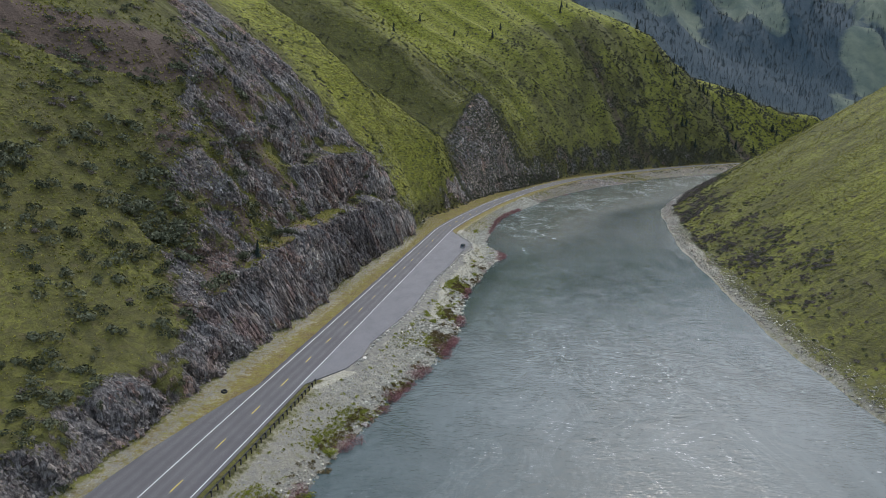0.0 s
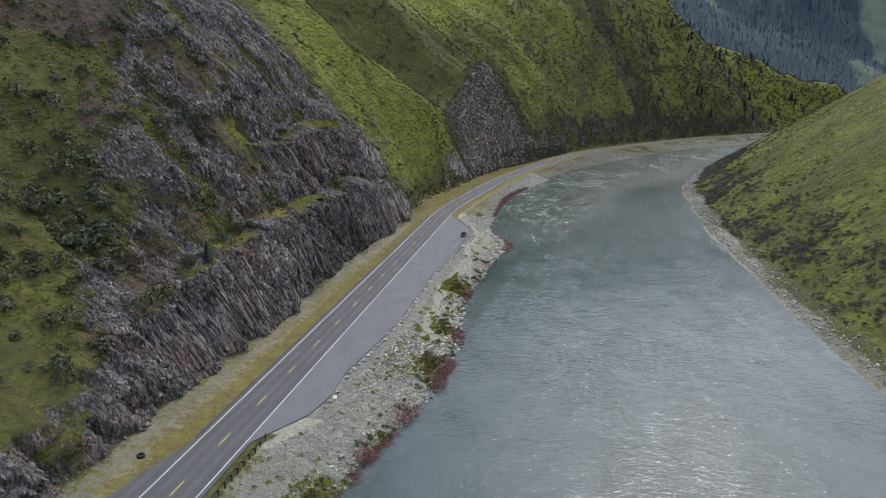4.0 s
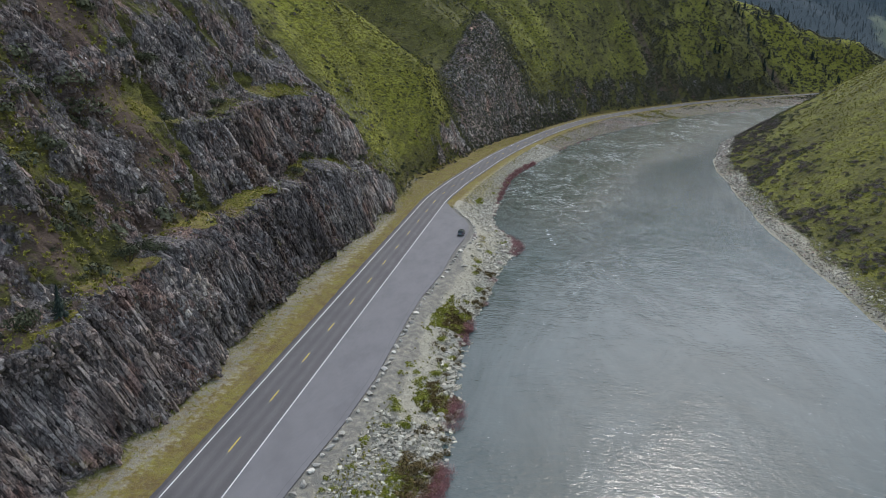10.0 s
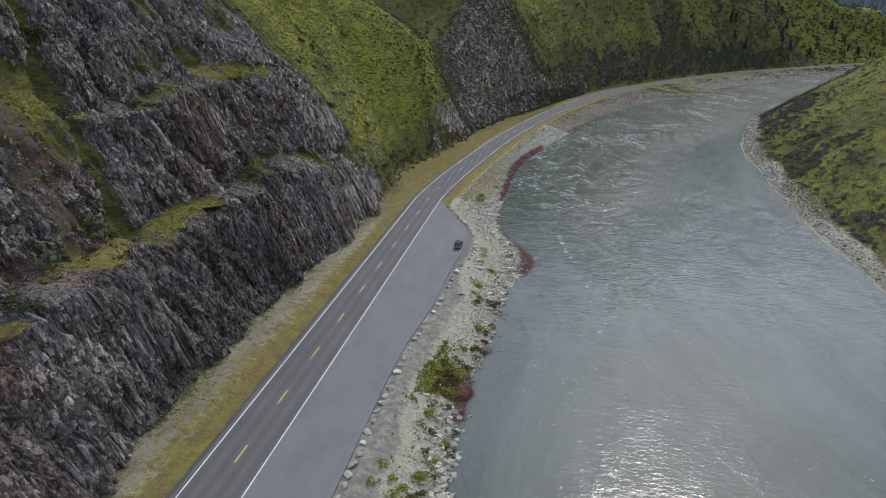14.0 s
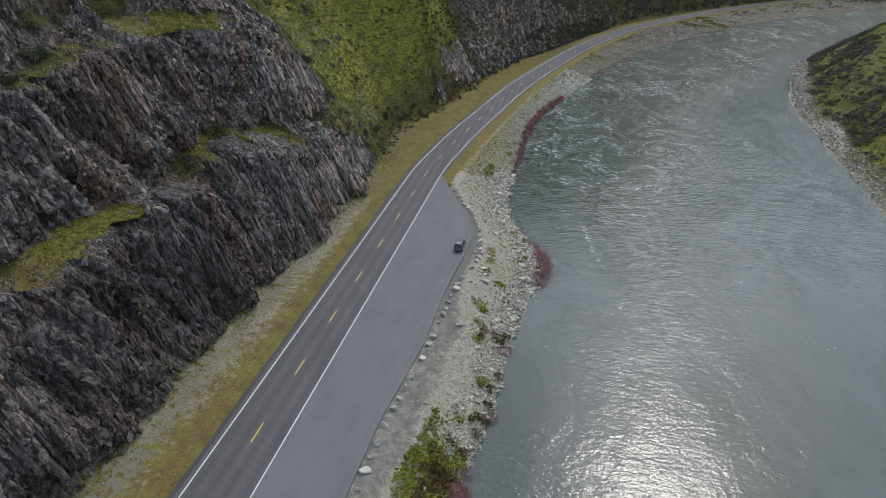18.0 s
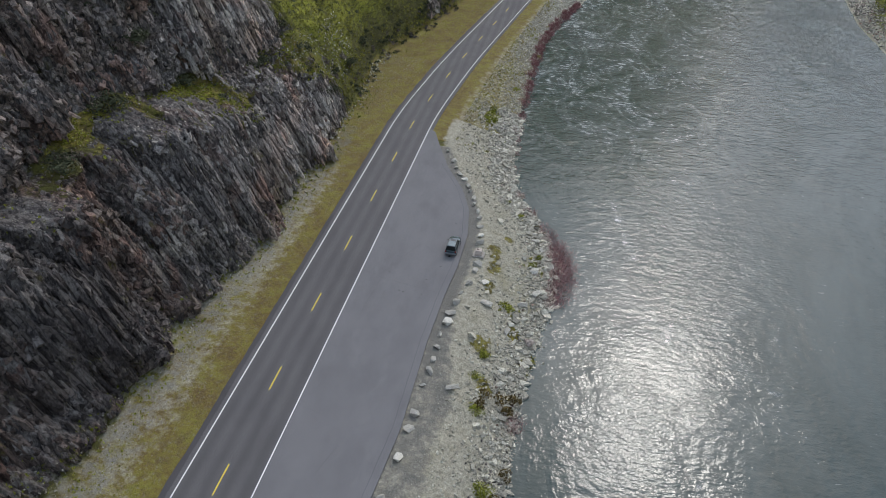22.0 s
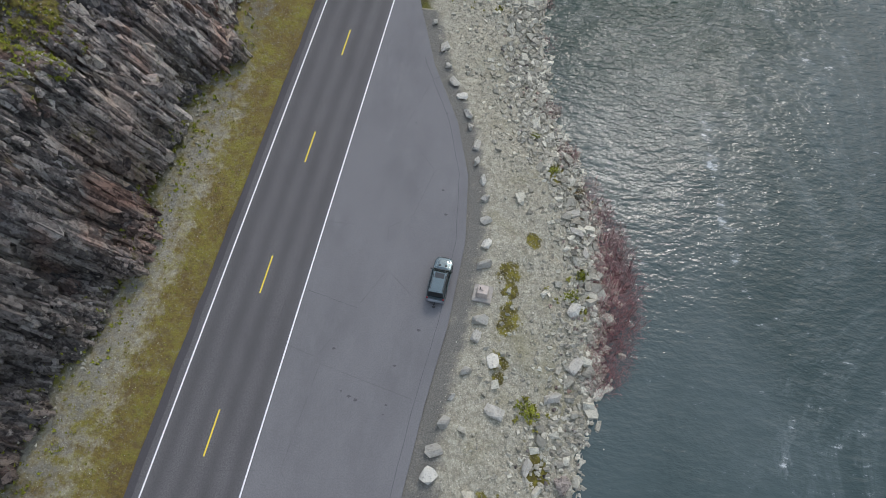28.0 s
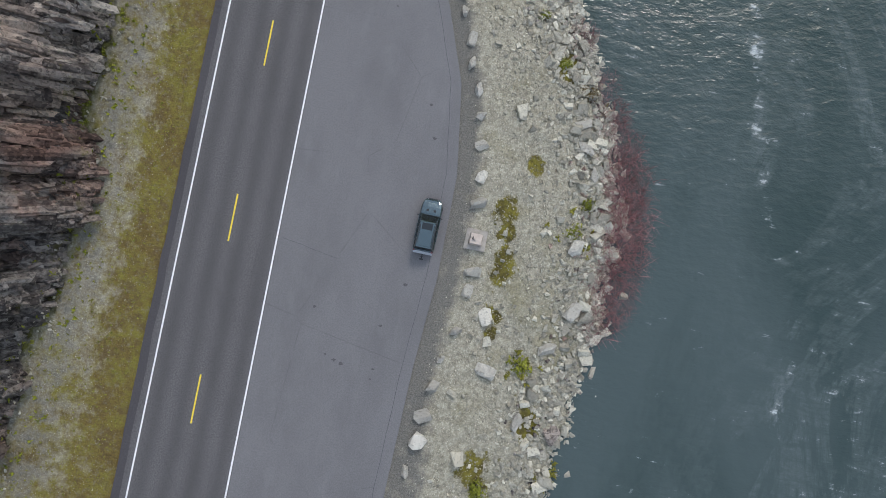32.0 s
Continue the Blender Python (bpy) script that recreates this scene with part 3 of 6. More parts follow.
STEPS_RIGHT = (10, 26, 6, 12, 110, 8)


def build_land():
    y = LAND_Y
    n = len(y)
    cx = road_x(y)
    hill = hill_nodes(y)
    far = ramp(y, 900, 1500)
    left = np.zeros((n, 12, 2))
    left[:, 0] = (-3.7, -0.12)
    left[:, 1] = (-6.0, -0.25)
    left[:, 2:] = hill
    left[:, 2, 0] += 1.2 * fbm(y * 0.12, 3.3, 0, 4, 5) * (y < 80)
    cut_face = ramp(y, -150, -125) * (1 - ramp(y, 40, 62))
    for first, seed in ((3, 81), (5, 82), (7, 83)):
        left[:, first:first + 2, 0] += (cut_face * 2.4 * fbm(y * 0.07, 1.5, 0, 4, seed))[:, None]
        left[:, first:first + 2, 1] += (cut_face * 3.0 * fbm(y * 0.055, 7.5, 0, 4, seed + 4))[:, None]
    left[:, 0:2, 1] += (far * hill[:, 0, 1])[:, None]
    right = np.zeros((n, 7, 2))
    sx, ox = shore_x(y) - cx, far_shore_x(y) - cx + 2.2 * fbm(y * 0.05, 8.8, 0, 4, 61)
    px = pull_x(y)
    right[:, 0] = (3.7, -0.12)
    right[:, 1, 0] = np.maximum(px + 2.5, np.where(y > 40, 8.0 - 1.2 * ramp(y, 150, 260), 6.5))
    right[:, 1, 1] = -0.25
    right[:, 2, 0], right[:, 2, 1] = sx + 2.5, WATER_Z - 1.2
    right[:, 3, 0], right[:, 3, 1] = ox - 5, WATER_Z - 1.2
    right[:, 4, 0], right[:, 4, 1] = ox + 7, WATER_Z + 3.0
    right[:, 5, 0], right[:, 5, 1] = ox + 270, WATER_Z + 172
    right[:, 6, 0], right[:, 6, 1] = ox + 700, WATER_Z + 330
    lift = ramp(y, 1000, 2200) * 440
    right[:, :, 1] += lift[:, None]
    left[:, 0:2, 1] += lift[:, None] * 0.5

    def fill(marks, steps):
        cols, role = [], []
        for i, k in enumerate(steps):
            for j in range(k):
                f = j / k
                cols.append(marks[:, i] * (1 - f) + marks[:, i + 1] * f)
                role.append(i + f)
        cols.append(marks[:, len(steps)])
        role.append(float(len(steps)))
        return np.stack(cols, 1), np.array(role)

    lp, lr = fill(left, STEPS_LEFT)
    rp, rr = fill(right, STEPS_RIGHT)
    lp, lr = lp[:, ::-1], lr[::-1]
    prof = np.concatenate([lp, rp], 1)
    role = np.concatenate([-1 - lr, 1 + rr])
    off, z = prof[..., 0], prof[..., 1].copy()
    Y = np.broadcast_to(y[:, None], off.shape).copy()
    X = cx[:, None] + off
    role2 = np.broadcast_to(role, off.shape)
    return X, Y, z, off, role2, role


def shape_land():
    X, Y, Z, off, role, role_row = build_land()
    leftside = role < -1
    up = -1 - role          # marks counted outward on the hill side
    # rock mask: the two tiers and the upper rocks of the near cliff, outcrops further on
    big, mid = fbm(X * 0.02, Y * 0.02, Z * 0.02, 4, 1), fbm(X * 0.12, Y * 0.12, Z * 0.12, 4, 2)
    line = -162 + 1.3 * Z + 10 * mid
    cliff = leftside * ramp(Y, line - 7, line + 7) * (1 - ramp(Y, 34 - 0.4 * Z, 58 - 0.4 * Z))
    tier = np.maximum(ramp(up, 1.95, 2.1) * (1 - ramp(up, 3.0, 3.15)), ramp(up, 4.0, 4.15) * (1 - ramp(up, 5.0, 5.15)))
    top = 1.9 * ramp(Y, -90, -66) * (1 - ramp(Y, 5, 25))
    upper = ramp(up, 5.8, 6.0) * (1 - ramp(up, 7.2 + top, 8.2 + top))
    rock = cliff * np.clip(tier * 1.1 + upper * (0.75 + 0.8 * mid) + ramp(up, 3, 3.1) * (1 - ramp(up, 5.9, 6.2)) * (0.62 + 1.1 * mid), 0, 1)
    low = leftside * ramp(Y, -400, -170) * (1 - ramp(Y, -140, -120)) * ramp(up, 1.95, 2.1) * (1 - ramp(up, 2.8, 4.0)) * (0.5 + 1.3 * mid)
    spire = leftside * np.exp(-(((Y - 210) / np.clip(80 - 9 * up, 22, 64)) ** 2)) * ramp(up, 1.9, 2.2) * (1 - ramp(up, 5.8, 6.6)) * 1.2
    outcrop = leftside * ramp(Y, 60, 120) * (1 - ramp(Y, 560, 700)) * ramp(up, 1.95, 2.2) * (1 - ramp(up, 3.2, 4.6)) * (0.45 + 1.2 * mid)
    # ribs and gullies run down the far hillside
    slant = Y + 0.08 * Z
    rib = 1 - 2.4 * np.abs(fbm(slant * 0.021, Z * 0.004, 2.2, 4, 9))
    finer = fbm(slant * 0.07, Z * 0.02, 6.2, 4, 19)
    craggy = leftside * ramp(Y, 170, 280) * (1 - ramp(Y, 560, 720)) * (1 - ramp(up, 7.0, 8.6)) * np.clip(0.20 - 0.5 * rib + 0.9 * mid + 0.4 * finer, 0, 0.62)
    rock = np.clip(np.maximum.reduce([rock, low, spire, outcrop, craggy]), 0, 1)
    notch = leftside * ramp(up, 3.85, 4.2) * (np.exp(-(((Y + 53 - 0.15 * (Z - 36)) / 2.8) ** 2)) + 0.8 * np.exp(-(((Y + 12 + 0.5 * (Z - 44)) / 2.2) ** 2)) * ramp(up, 5.0, 5.3))
    rock = rock * (1 - 0.85 * np.clip(notch, 0, 1))
    cut = leftside * ramp(up, 7.8, 8.0) * (1 - ramp(up, 9.0, 9.15)) * (1 - ramp(Y, -85, -60))
    slope_rock = cliff * ramp(up, 3.05, 3.3) * (1 - ramp(Y, -66, -50))
    rock = rock * (1 - slope_rock * np.clip(0.45 - 1.5 * mid, 0, 1))
    cut = np.maximum(cut, slope_rock * np.clip(0.60 + 1.4 * fbm(X * 0.09, Y * 0.09, Z * 0.09, 4, 14), 0, 1))
    far_face = leftside * ramp(Y, 165, 230) * (1 - ramp(Y, 640, 760)) * ramp(up, 2.0, 2.6) * (1 - ramp(up, 7.6, 8.8))
    cut = np.maximum(cut, far_face * np.clip(0.42 - 0.75 * rib + 0.55 * finer + 0.35 * mid, 0, 0.75))
    verge = (leftside * (1 - ramp(up, 1.85 + 0.15 * ramp(Y, 10, 45), 2.1 + 0.25 * ramp(Y, 10, 45))) + (~leftside) * ((Y > 38) * 1.0 + (Y < -146) * 0.30 + (Y < -118) * (Y > -160) * ramp(role, 1.75, 1.95) * 0.5) * (1 - ramp(role, np.where(Y > 38, 2.6, 1.9), np.where(Y > 38, 3.0, 2.05))))
    shelf = fbm(Y * 0.045, X * 0.05, 2.9, 3, 62)
    ledge = cliff * np.maximum(ramp(up, 2.85, 3.05) * (1 - ramp(up, 3.95, 4.1)), 0.8 * ramp(up, 4.9, 5.05) * (1 - ramp(up, 5.85, 6.1)))
    verge = np.maximum(verge, ledge * np.clip(0.62 + 0.7 * fbm(X * 0.12, Y * 0.10, 3.1, 3, 65), 0, 0.9))
    gravel = np.maximum(leftside * ramp(up, 0.8, 1.6) * (1 - ramp(up, 1.97, 2.1)) * (0.42 + 0.12 * ramp(Y, -60, -20) + 0.28 * fbm(X * 0.5, Y * 0.22, 0.3, 4, 64)) * (1 - 0.9 * ramp(Y, 10, 45)), (~leftside) * np.maximum(ramp(role, 1.5, 2.0), (Y > -146) * (Y < 36)) * (1 - ramp(role, 4.62 + 0.35 * shelf, 4.75 + 0.40 * shelf)) * np.where(role > 4, 0.62 + 0.25 * shelf, np.where((Y > 48) | (Y < -150), np.where(Y > 48, 0.42 - 0.20 * ramp(Y, 120, 200), 0.42), 1.0)))
    lush = leftside * (np.clip(ramp(Y, 20, 50) * (1 - ramp(Y, 150, 185)) * ramp(up, 2.6, 3.6) * (0.75 + 0.8 * mid), 0, 1) + 0.8 * ramp(Y, 640, 720) * (1 - ramp(Y, 860, 920)) + 0.55 * ramp(up, 9.2, 9.8) * (1 - ramp(Y, 0, 60)) + ramp(Y, 250, 330) * ramp(up, 7.5, 8.4) * 0.9 * (Y < 640) + ramp(Y, 170, 260) * (Y < 700) * ramp(up, 2.5, 4) * np.clip(0.14 + 0.35 * rib + 0.8 * big + 0.5 * mid, 0, 0.6)) + (~leftside) * ramp(role, 4.7, 5.02) * np.clip(0.40 + 0.20 * big + 0.35 * mid, 0, 0.65)
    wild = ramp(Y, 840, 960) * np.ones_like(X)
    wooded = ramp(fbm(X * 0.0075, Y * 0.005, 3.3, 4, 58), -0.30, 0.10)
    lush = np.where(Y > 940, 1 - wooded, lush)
    lower_bank = (~leftside) * (Y < -100) * ramp(role, 2.0, 2.1) * (1 - ramp(role, 2.7, 3.0))
    verge = verge * (1 - wild)
    gravel = np.maximum(gravel, 0.65 * lower_bank) * (1 - wild)
    fines = (~leftside) * (Y > -140) * (Y < 36) * (1 - ramp(off - pull_x(Y) - 2.6 * ramp(-Y, 4, 30) * (1 + 0.8 * fbm(Y * 0.12, 2.4, 0, 3, 66)), 1.2, 2.6)) * (0.8 - 0.2 * ramp(-Y, 4, 30))
    fines = np.maximum(fines, (~leftside) * ramp(Y, 130, 190) * ramp(role, 2.05, 2.15) * (role < 4) * 0.62 * (1 - wild))
    fines = np.maximum(fines, 0.52 * lower_bank)
    fines = np.maximum(fines, leftside * ramp(up, 1.2, 1.6) * (1 - ramp(up, 1.97, 2.1)) * 0.44 * (Y < 40))
    fines = np.maximum(fines, (~leftside) * ramp(role, 4.2, 4.4) * (1 - ramp(role, 4.45, 4.7)) * 0.5 * (1 - wild))
    moss = np.zeros_like(X)
    for mx, my, mr in ((20.3, 6.0, 1.1), (20.6, 4.6, 0.8), (20.9, 2.0, 1.2), (20.6, -2.0, 0.9), (20.7, -3.4, 0.6), (21.2, -14.0, 1.4), (24.6, -9.6, 1.3), (23.4, 19.0, 1.3), (22.0, 10.0, 0.8), (22.4, -20.0, 1.2)):
        moss = np.maximum(moss, 0.9 * np.exp(-(((X - mx) / mr) ** 2 + ((Y - my) / (1.5 * mr)) ** 2)))
    moss = np.maximum(moss, cliff * (ramp(up, 2.9, 3.1) * (1 - ramp(up, 3.9, 4.1)) + ramp(up, 4.95, 5.1) * (1 - ramp(up, 5.8, 6.2))) * np.clip(0.22 + 1.5 * fbm(X * 0.07, Y * 0.07, Z * 0.05, 3, 12), 0, 0.75))
    rock = rock * (1 - 0.8 * ramp(moss, 0.45, 0.7) * leftside)
    # relief
    slope_w = ramp(up, 1.9, 2.3) * leftside + ramp(role, 4.8, 5.4) * (~leftside)
    dist = ramp(np.abs(Y - 0), 100, 900)
    Z += slope_w * (4.0 * big * ramp(up + role * (~leftside), 3, 8) + 0.8 * mid + dist * 9 * fbm(X * 0.012, Y * 0.012, 7.7, 4, 3))
    Z += ramp(Y, 950, 1350) * 120 * (0.5 - 1.8 * np.abs(fbm(X * 0.0048, Y * 0.0016, 5.5, 5, 15)))
    Z += leftside * ramp(Y, 170, 300) * (1 - ramp(Y, 850, 950)) * ramp(up, 2.2, 5) * (11 * (rib - 0.35) + 4.5 * finer)
    Z += (~leftside) * ramp(role, 5.0, 5.5) * 3.6 * fbm(Y * 0.03, X * 0.012, 1.5, 4, 11)
    Z += (~leftside) * ramp(role, 5.0, 5.1) * (Y < 360) * 0.45 * fbm(Y * 0.10, Z * 0.85, 3.5, 3, 63)
    # ribs of broken columns on the tiers, leaning
    ribs = vnoise((Y + 0.22 * Z) * 1.1, (Y - Z) * 0.06, X * 0.08, 21) + 0.6 * vnoise((Y + 0.22 * Z) * 2.3, (Y - Z) * 0.2, X * 0.2, 22)
    blocks = fbm((Y + 0.22 * Z) * 0.2, Z * 0.12, X * 0.1, 4, 23)
    butt = 1 - 2.2 * np.abs(fbm((Y + 0.22 * Z) * 0.075, Z * 0.025, 4.4, 4, 24))
    X -= 2.2 * notch
    X += rock * leftside * (Y < 62) * 2.5 * (butt - 0.4) * ramp(up, 2.05, 2.5)
    clefts = -3.2 * ramp(vnoise((Y + 0.25 * Z) * 0.42, Z * 0.10, X * 0.1, 25), 0.25, 0.6)
    X += rock * leftside * (Y < 62) * clefts * ramp(up, 2.05, 2.3)
    cols = np.abs(np.sin(np.pi * (Y + 0.22 * Z + 0.7 * vnoise(Y * 0.15, Z * 0.12, 1.1, 26)) / 1.25)) ** 0.7
    X += rock * leftside * tier * (Y < 62) * (Y > -135) * 0.55 * (cols - 0.6)
    X += rock * leftside * (0.5 * ribs + 3.3 * blocks) * np.clip((Y < 60) * 1.0 + 1.0, 1, 2) * 0.75
    grassy = (1 - rock) * (leftside * ramp(up, 2.0, 2.4) + (~leftside) * ramp(role, 5.0, 5.05)) * (np.abs(Y) < 340)
    Z += grassy * (0.55 * fbm(X * 0.35, Y * 0.35, Z * 0.35, 3, 33) + 0.30 * vnoise(X * 1.1, Y * 1.1, Z * 0.4, 34))
    bank = (~leftside) * ramp(role, 2.0, 2.2) * (1 - ramp(role, 3.0, 3.2))
    Z += bank * 0.35 * fbm(X * 0.7, Y * 0.7, 0.5, 3, 31)
    return X, Y, Z, rock, cut, verge, gravel, lush, wild, fines, moss, role_row


LX, LY, LZ, M_ROCK, M_CUT, M_VERGE, M_GRAVEL, M_LUSH, M_WILD, M_FINES, M_MOSS, ROLE_ROW = shape_land()
RIGHT_COLS = ROLE_ROW > 0
rows_n, cols_n = LX.shape
idx = np.arange(rows_n * cols_n).reshape(rows_n, cols_n)
quads = np.stack([idx[:-1, :-1], idx[:-1, 1:], idx[1:, 1:], idx[1:, :-1]], -1).reshape(-1, 4)
me = mesh_from("ground", np.stack([LX, LY, LZ], -1).reshape(-1, 3), quads, GROUND, True)
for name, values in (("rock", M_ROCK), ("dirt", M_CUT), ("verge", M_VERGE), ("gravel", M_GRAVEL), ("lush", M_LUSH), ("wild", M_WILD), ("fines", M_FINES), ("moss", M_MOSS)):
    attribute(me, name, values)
ground = tagged(new("ground", me), "steep grassy canyon slopes with dark basalt cliffs", "ground", kind="structure")

# ---- river ----
wy = np.concatenate([np.arange(-420, -60, 4.0), np.arange(-60, 60, 0.8), np.arange(60, 320, 3.0), np.arange(320, 1200, 20.0)])
wu = np.linspace(0, 1, 200) ** 1.3
WX = shore_x(wy)[:, None] - 8 + (far_shore_x(wy) - shore_x(wy) + 16)[:, None] * wu
WY = np.broadcast_to(wy[:, None], WX.shape)
WZ = np.full(WX.shape, WATER_Z)
idx = np.arange(WX.size).reshape(WX.shape)
quads = np.stack([idx[:-1, :-1], idx[:-1, 1:], idx[1:, 1:], idx[1:, :-1]], -1).reshape(-1, 4)
me = mesh_from("water", np.stack([WX, WY, WZ], -1).reshape(-1, 3), quads, WATER, True)
from_shore = WX - shore_x(WY)
across = from_shore / (far_shore_x(WY) - shore_x(WY))
reach = 0.30 + 0.25 * ramp(WY, 20, 120) + 0.45 * ramp(WY, 120, 260)
riffle = ramp(WY, -5, 90) * (1 - ramp(across + 0.10 * fbm(WX * 0.03, WY * 0.02, 0.4, 3, 71), 0.5 * reach, 1.25 * reach))
SEAM = np.array([(-30, 41), (-18, 42.5), (-7, 44.0), (-1, 44.8), (4.4, 44.1), (9, 41.7), (16.3, 39.4), (22.7, 38.6), (33, 37.3), (60, 36)], float)
seam = np.exp(-(((WX - np.interp(WY, SEAM[:, 0], SEAM[:, 1]) - 0.5 * fbm(WY * 0.4, 0.2, 0, 3, 72)) / 0.55) ** 2)) * ramp(WY, -14, -4) * (1 - ramp(WY, 20, 44)) * np.clip(0.75 + 0.9 * fbm(WY * 0.3, 1.9, 0, 3, 73), 0, 1)
wake = np.exp(-(((from_shore - 18 - 0.16 * (WY + 20)) / 9) ** 2)) * ramp(WY, -70, 0) * (1 - ramp(WY, 60, 110))
attribute(me, "foam", np.clip(0.02 + 0.60 * riffle + 0.82 * seam + 0.24 * wake + 0.25 * (1 - ramp(WY, -120, -50)) * ramp(across, 0.05, 0.3) * (1 - ramp(across, 0.6, 0.95)), 0, 1))
attribute(me, "deep", np.clip(1.1 * riffle, 0, 1))
attribute(me, "rough", np.clip(0.075 + 0.64 * riffle + 0.06 * wake + 0.20 * ramp(WY, -20, 90) + 0.08 * (1 - ramp(WY, -120, -60)), 0, 1.4))
tagged(new("water", me), "grey-green river with ripples and white riffles", "river", kind="structure")

# ---- road ----
def ribbon(name, ys, a, b, z, mat, thick=0.0):
    """A strip between the offsets a(y) and b(y) from the road's middle."""
    ys = np.asarray(ys, float)
    cx = road_x(ys)
    tx = np.gradient(cx, ys)
    norm = np.sqrt(1 + tx**2)
    rows = []
    for o in (a, b):
        o = np.broadcast_to(np.asarray(o(ys) if callable(o) else o, float), ys.shape)
        rows.append(np.stack([cx + o / norm, ys - o * tx / norm, np.full(ys.shape, z)], -1))
    n = len(ys)
    verts = np.concatenate([rows[0], rows[1]])
    i = np.arange(n - 1)
    faces = np.stack([i, i + n, i + n + 1, i + 1], -1)
    if thick:
        verts = np.concatenate([verts, verts - (0, 0, thick)])
        k = 2 * n
        faces = np.concatenate([faces, np.stack([i + k, i, i + 1, i + 1 + k], -1), np.stack([i + n, i + n + k, i + n + 1 + k, i + n + 1], -1)])
    return mesh_from(name, verts, faces, mat)


ys_road = np.concatenate([np.arange(-420, 60, 4.0), np.arange(60, 900, 6.0)])
road = tagged(new("road", ribbon("road", ys_road, -4.6, 4.3, 0.0, ASPHALT, 0.25)), "two-lane worn grey asphalt highway along the river", "road", kind="structure")
ys_pull = np.arange(-150, 42.1, 1.0)
pull = tagged(new("pavement", ribbon("pavement", ys_pull, 3.70, pull_x, 0.004, ASPHALT_PALE, 0.26)), "smooth pale asphalt pull-out beside the road", "pull-out", kind="structure")
ys_west = np.arange(-420, -151.9, 2.0)
WEST = np.array([(-420, -11.2), (-196, -11.0), (-190, -10.8), (-183, -10.2), (-172, -8.6), (-160, -6.6), (-152, -4.7)], float)
tagged(new("pavement_west", ribbon("pavement_west", ys_west, lambda y: np.interp(y, WEST[:, 0], WEST[:, 1]), -4.6, -0.004, ASPHALT, 0.25)), "worn dark asphalt shoulder widening beside the road", "shoulder", kind="structure")
for name, o in (("edge_line_west", -3.575), ("edge_line_east", 3.575)):
    tagged(new(name, ribbon(name, ys_road, o - 0.065, o + 0.065, 0.009, WHITE)), "solid white painted edge line on the asphalt", "road marking", kind="structure")
for i in range(-26, 30):
    y0 = 13.75 * i
    tagged(new("centre_dash", ribbon("centre_dash", np.linspace(y0, y0 + 3.63, 4), -0.06, 0.06, 0.006, YELLOW)), "yellow painted centre line dash on the asphalt", "road marking", "centre line dashes", "structure")

ys_edge = np.arange(-150, 120, 0.7)
tagged(new("road_shoulder", ribbon("road_shoulder", ys_edge, lambda y: -4.72 + 0.16 * fbm(y * 0.5, 0.3, 0, 4, 91), lambda y: -4.12 + 0.10 * fbm(y * 0.4, 4.3, 0, 4, 92), 0.004, ASPHALT_DARK)), "dark crumbling asphalt shoulder of the road", "shoulder", kind="structure")
ys_joint = np.arange(-128, 30, 1.0)
tagged(new("joint", ribbon("joint", ys_joint, lambda y: pull_x(y) - 0.85 + 0.02 * np.sin(y * 1.7), lambda y: pull_x(y) - 0.81 + 0.02 * np.sin(y * 1.7), 0.008, JOINT)), "dark crack along the edge of the pull-out", "crack", kind="structure")



def crack_strip(points, width):
    """A thin winding strip through the points."""
    pts = np.array(points, float)
    t = np.linspace(0, len(pts) - 1, 28)
    xs, ys = np.interp(t, np.arange(len(pts)), pts[:, 0]), np.interp(t, np.arange(len(pts)), pts[:, 1])
    ys = ys + 0.06 * fbm(t * 3.1, 0.7, 0, 3, 93)
    w = width * (0.6 + 0.5 * np.abs(fbm(t * 2.3, 5.7, 0, 2, 94)))
    v = np.concatenate([np.stack([xs, ys - w, np.full(28, 0.0085)], -1), np.stack([xs, ys + w, np.full(28, 0.0085)], -1)])
    i = np.arange(27)
    return mesh_from("crack", v, np.stack([i, i + 1, i + 29, i + 28], -1), JOINT)


tagged(new("crack", crack_strip([(4.0, 0.95), (5.4, 0.72), (6.5, 0.48), (8.3, 0.18)], 0.022)), "thin dark crack across the pale asphalt", "crack", kind="structure")


def stain(x, y, size, seed):
    """A ragged dark oil spot on the asphalt."""
    a = np.arange(18) / 18 * 2 * np.pi
    q = size * (0.75 + 0.6 * fbm(np.cos(a) * 1.6 + seed, np.sin(a) * 1.6, 0, 3, 95))
    v = np.concatenate([[(x, y, 0.0075)], np.stack([x + q * np.cos(a), y + 0.7 * q * np.sin(a), np.full(18, 0.0075)], -1)])
    i = np.arange(18)
    f = np.stack([np.zeros(18, int), 1 + i, 1 + (i + 1) % 18], -1)
    tagged(new("oil_stain", mesh_from("oil_stain", v, f, STAIN)), "small dark oil stain on the pale asphalt", "stain", "oil stains", "structure")


for k, (x, y, size) in enumerate(((7.35, -3.66, 0.20), (9.5, -7.3, 0.26), (10.1, -7.5, 0.18), (12.48, -7.48, 0.14), (12.47, -4.22, 0.15), (12.42, -8.23, 0.10), (9.28, 20.2, 0.12), (12.0, 21.9, 0.16), (8.8, -7.0, 0.14), (13.9, 10.5, 0.22), (13.2, 13.0, 0.15), (13.75, -0.9, 0.2))):
    stain(x, y, size, 3.7 * k)

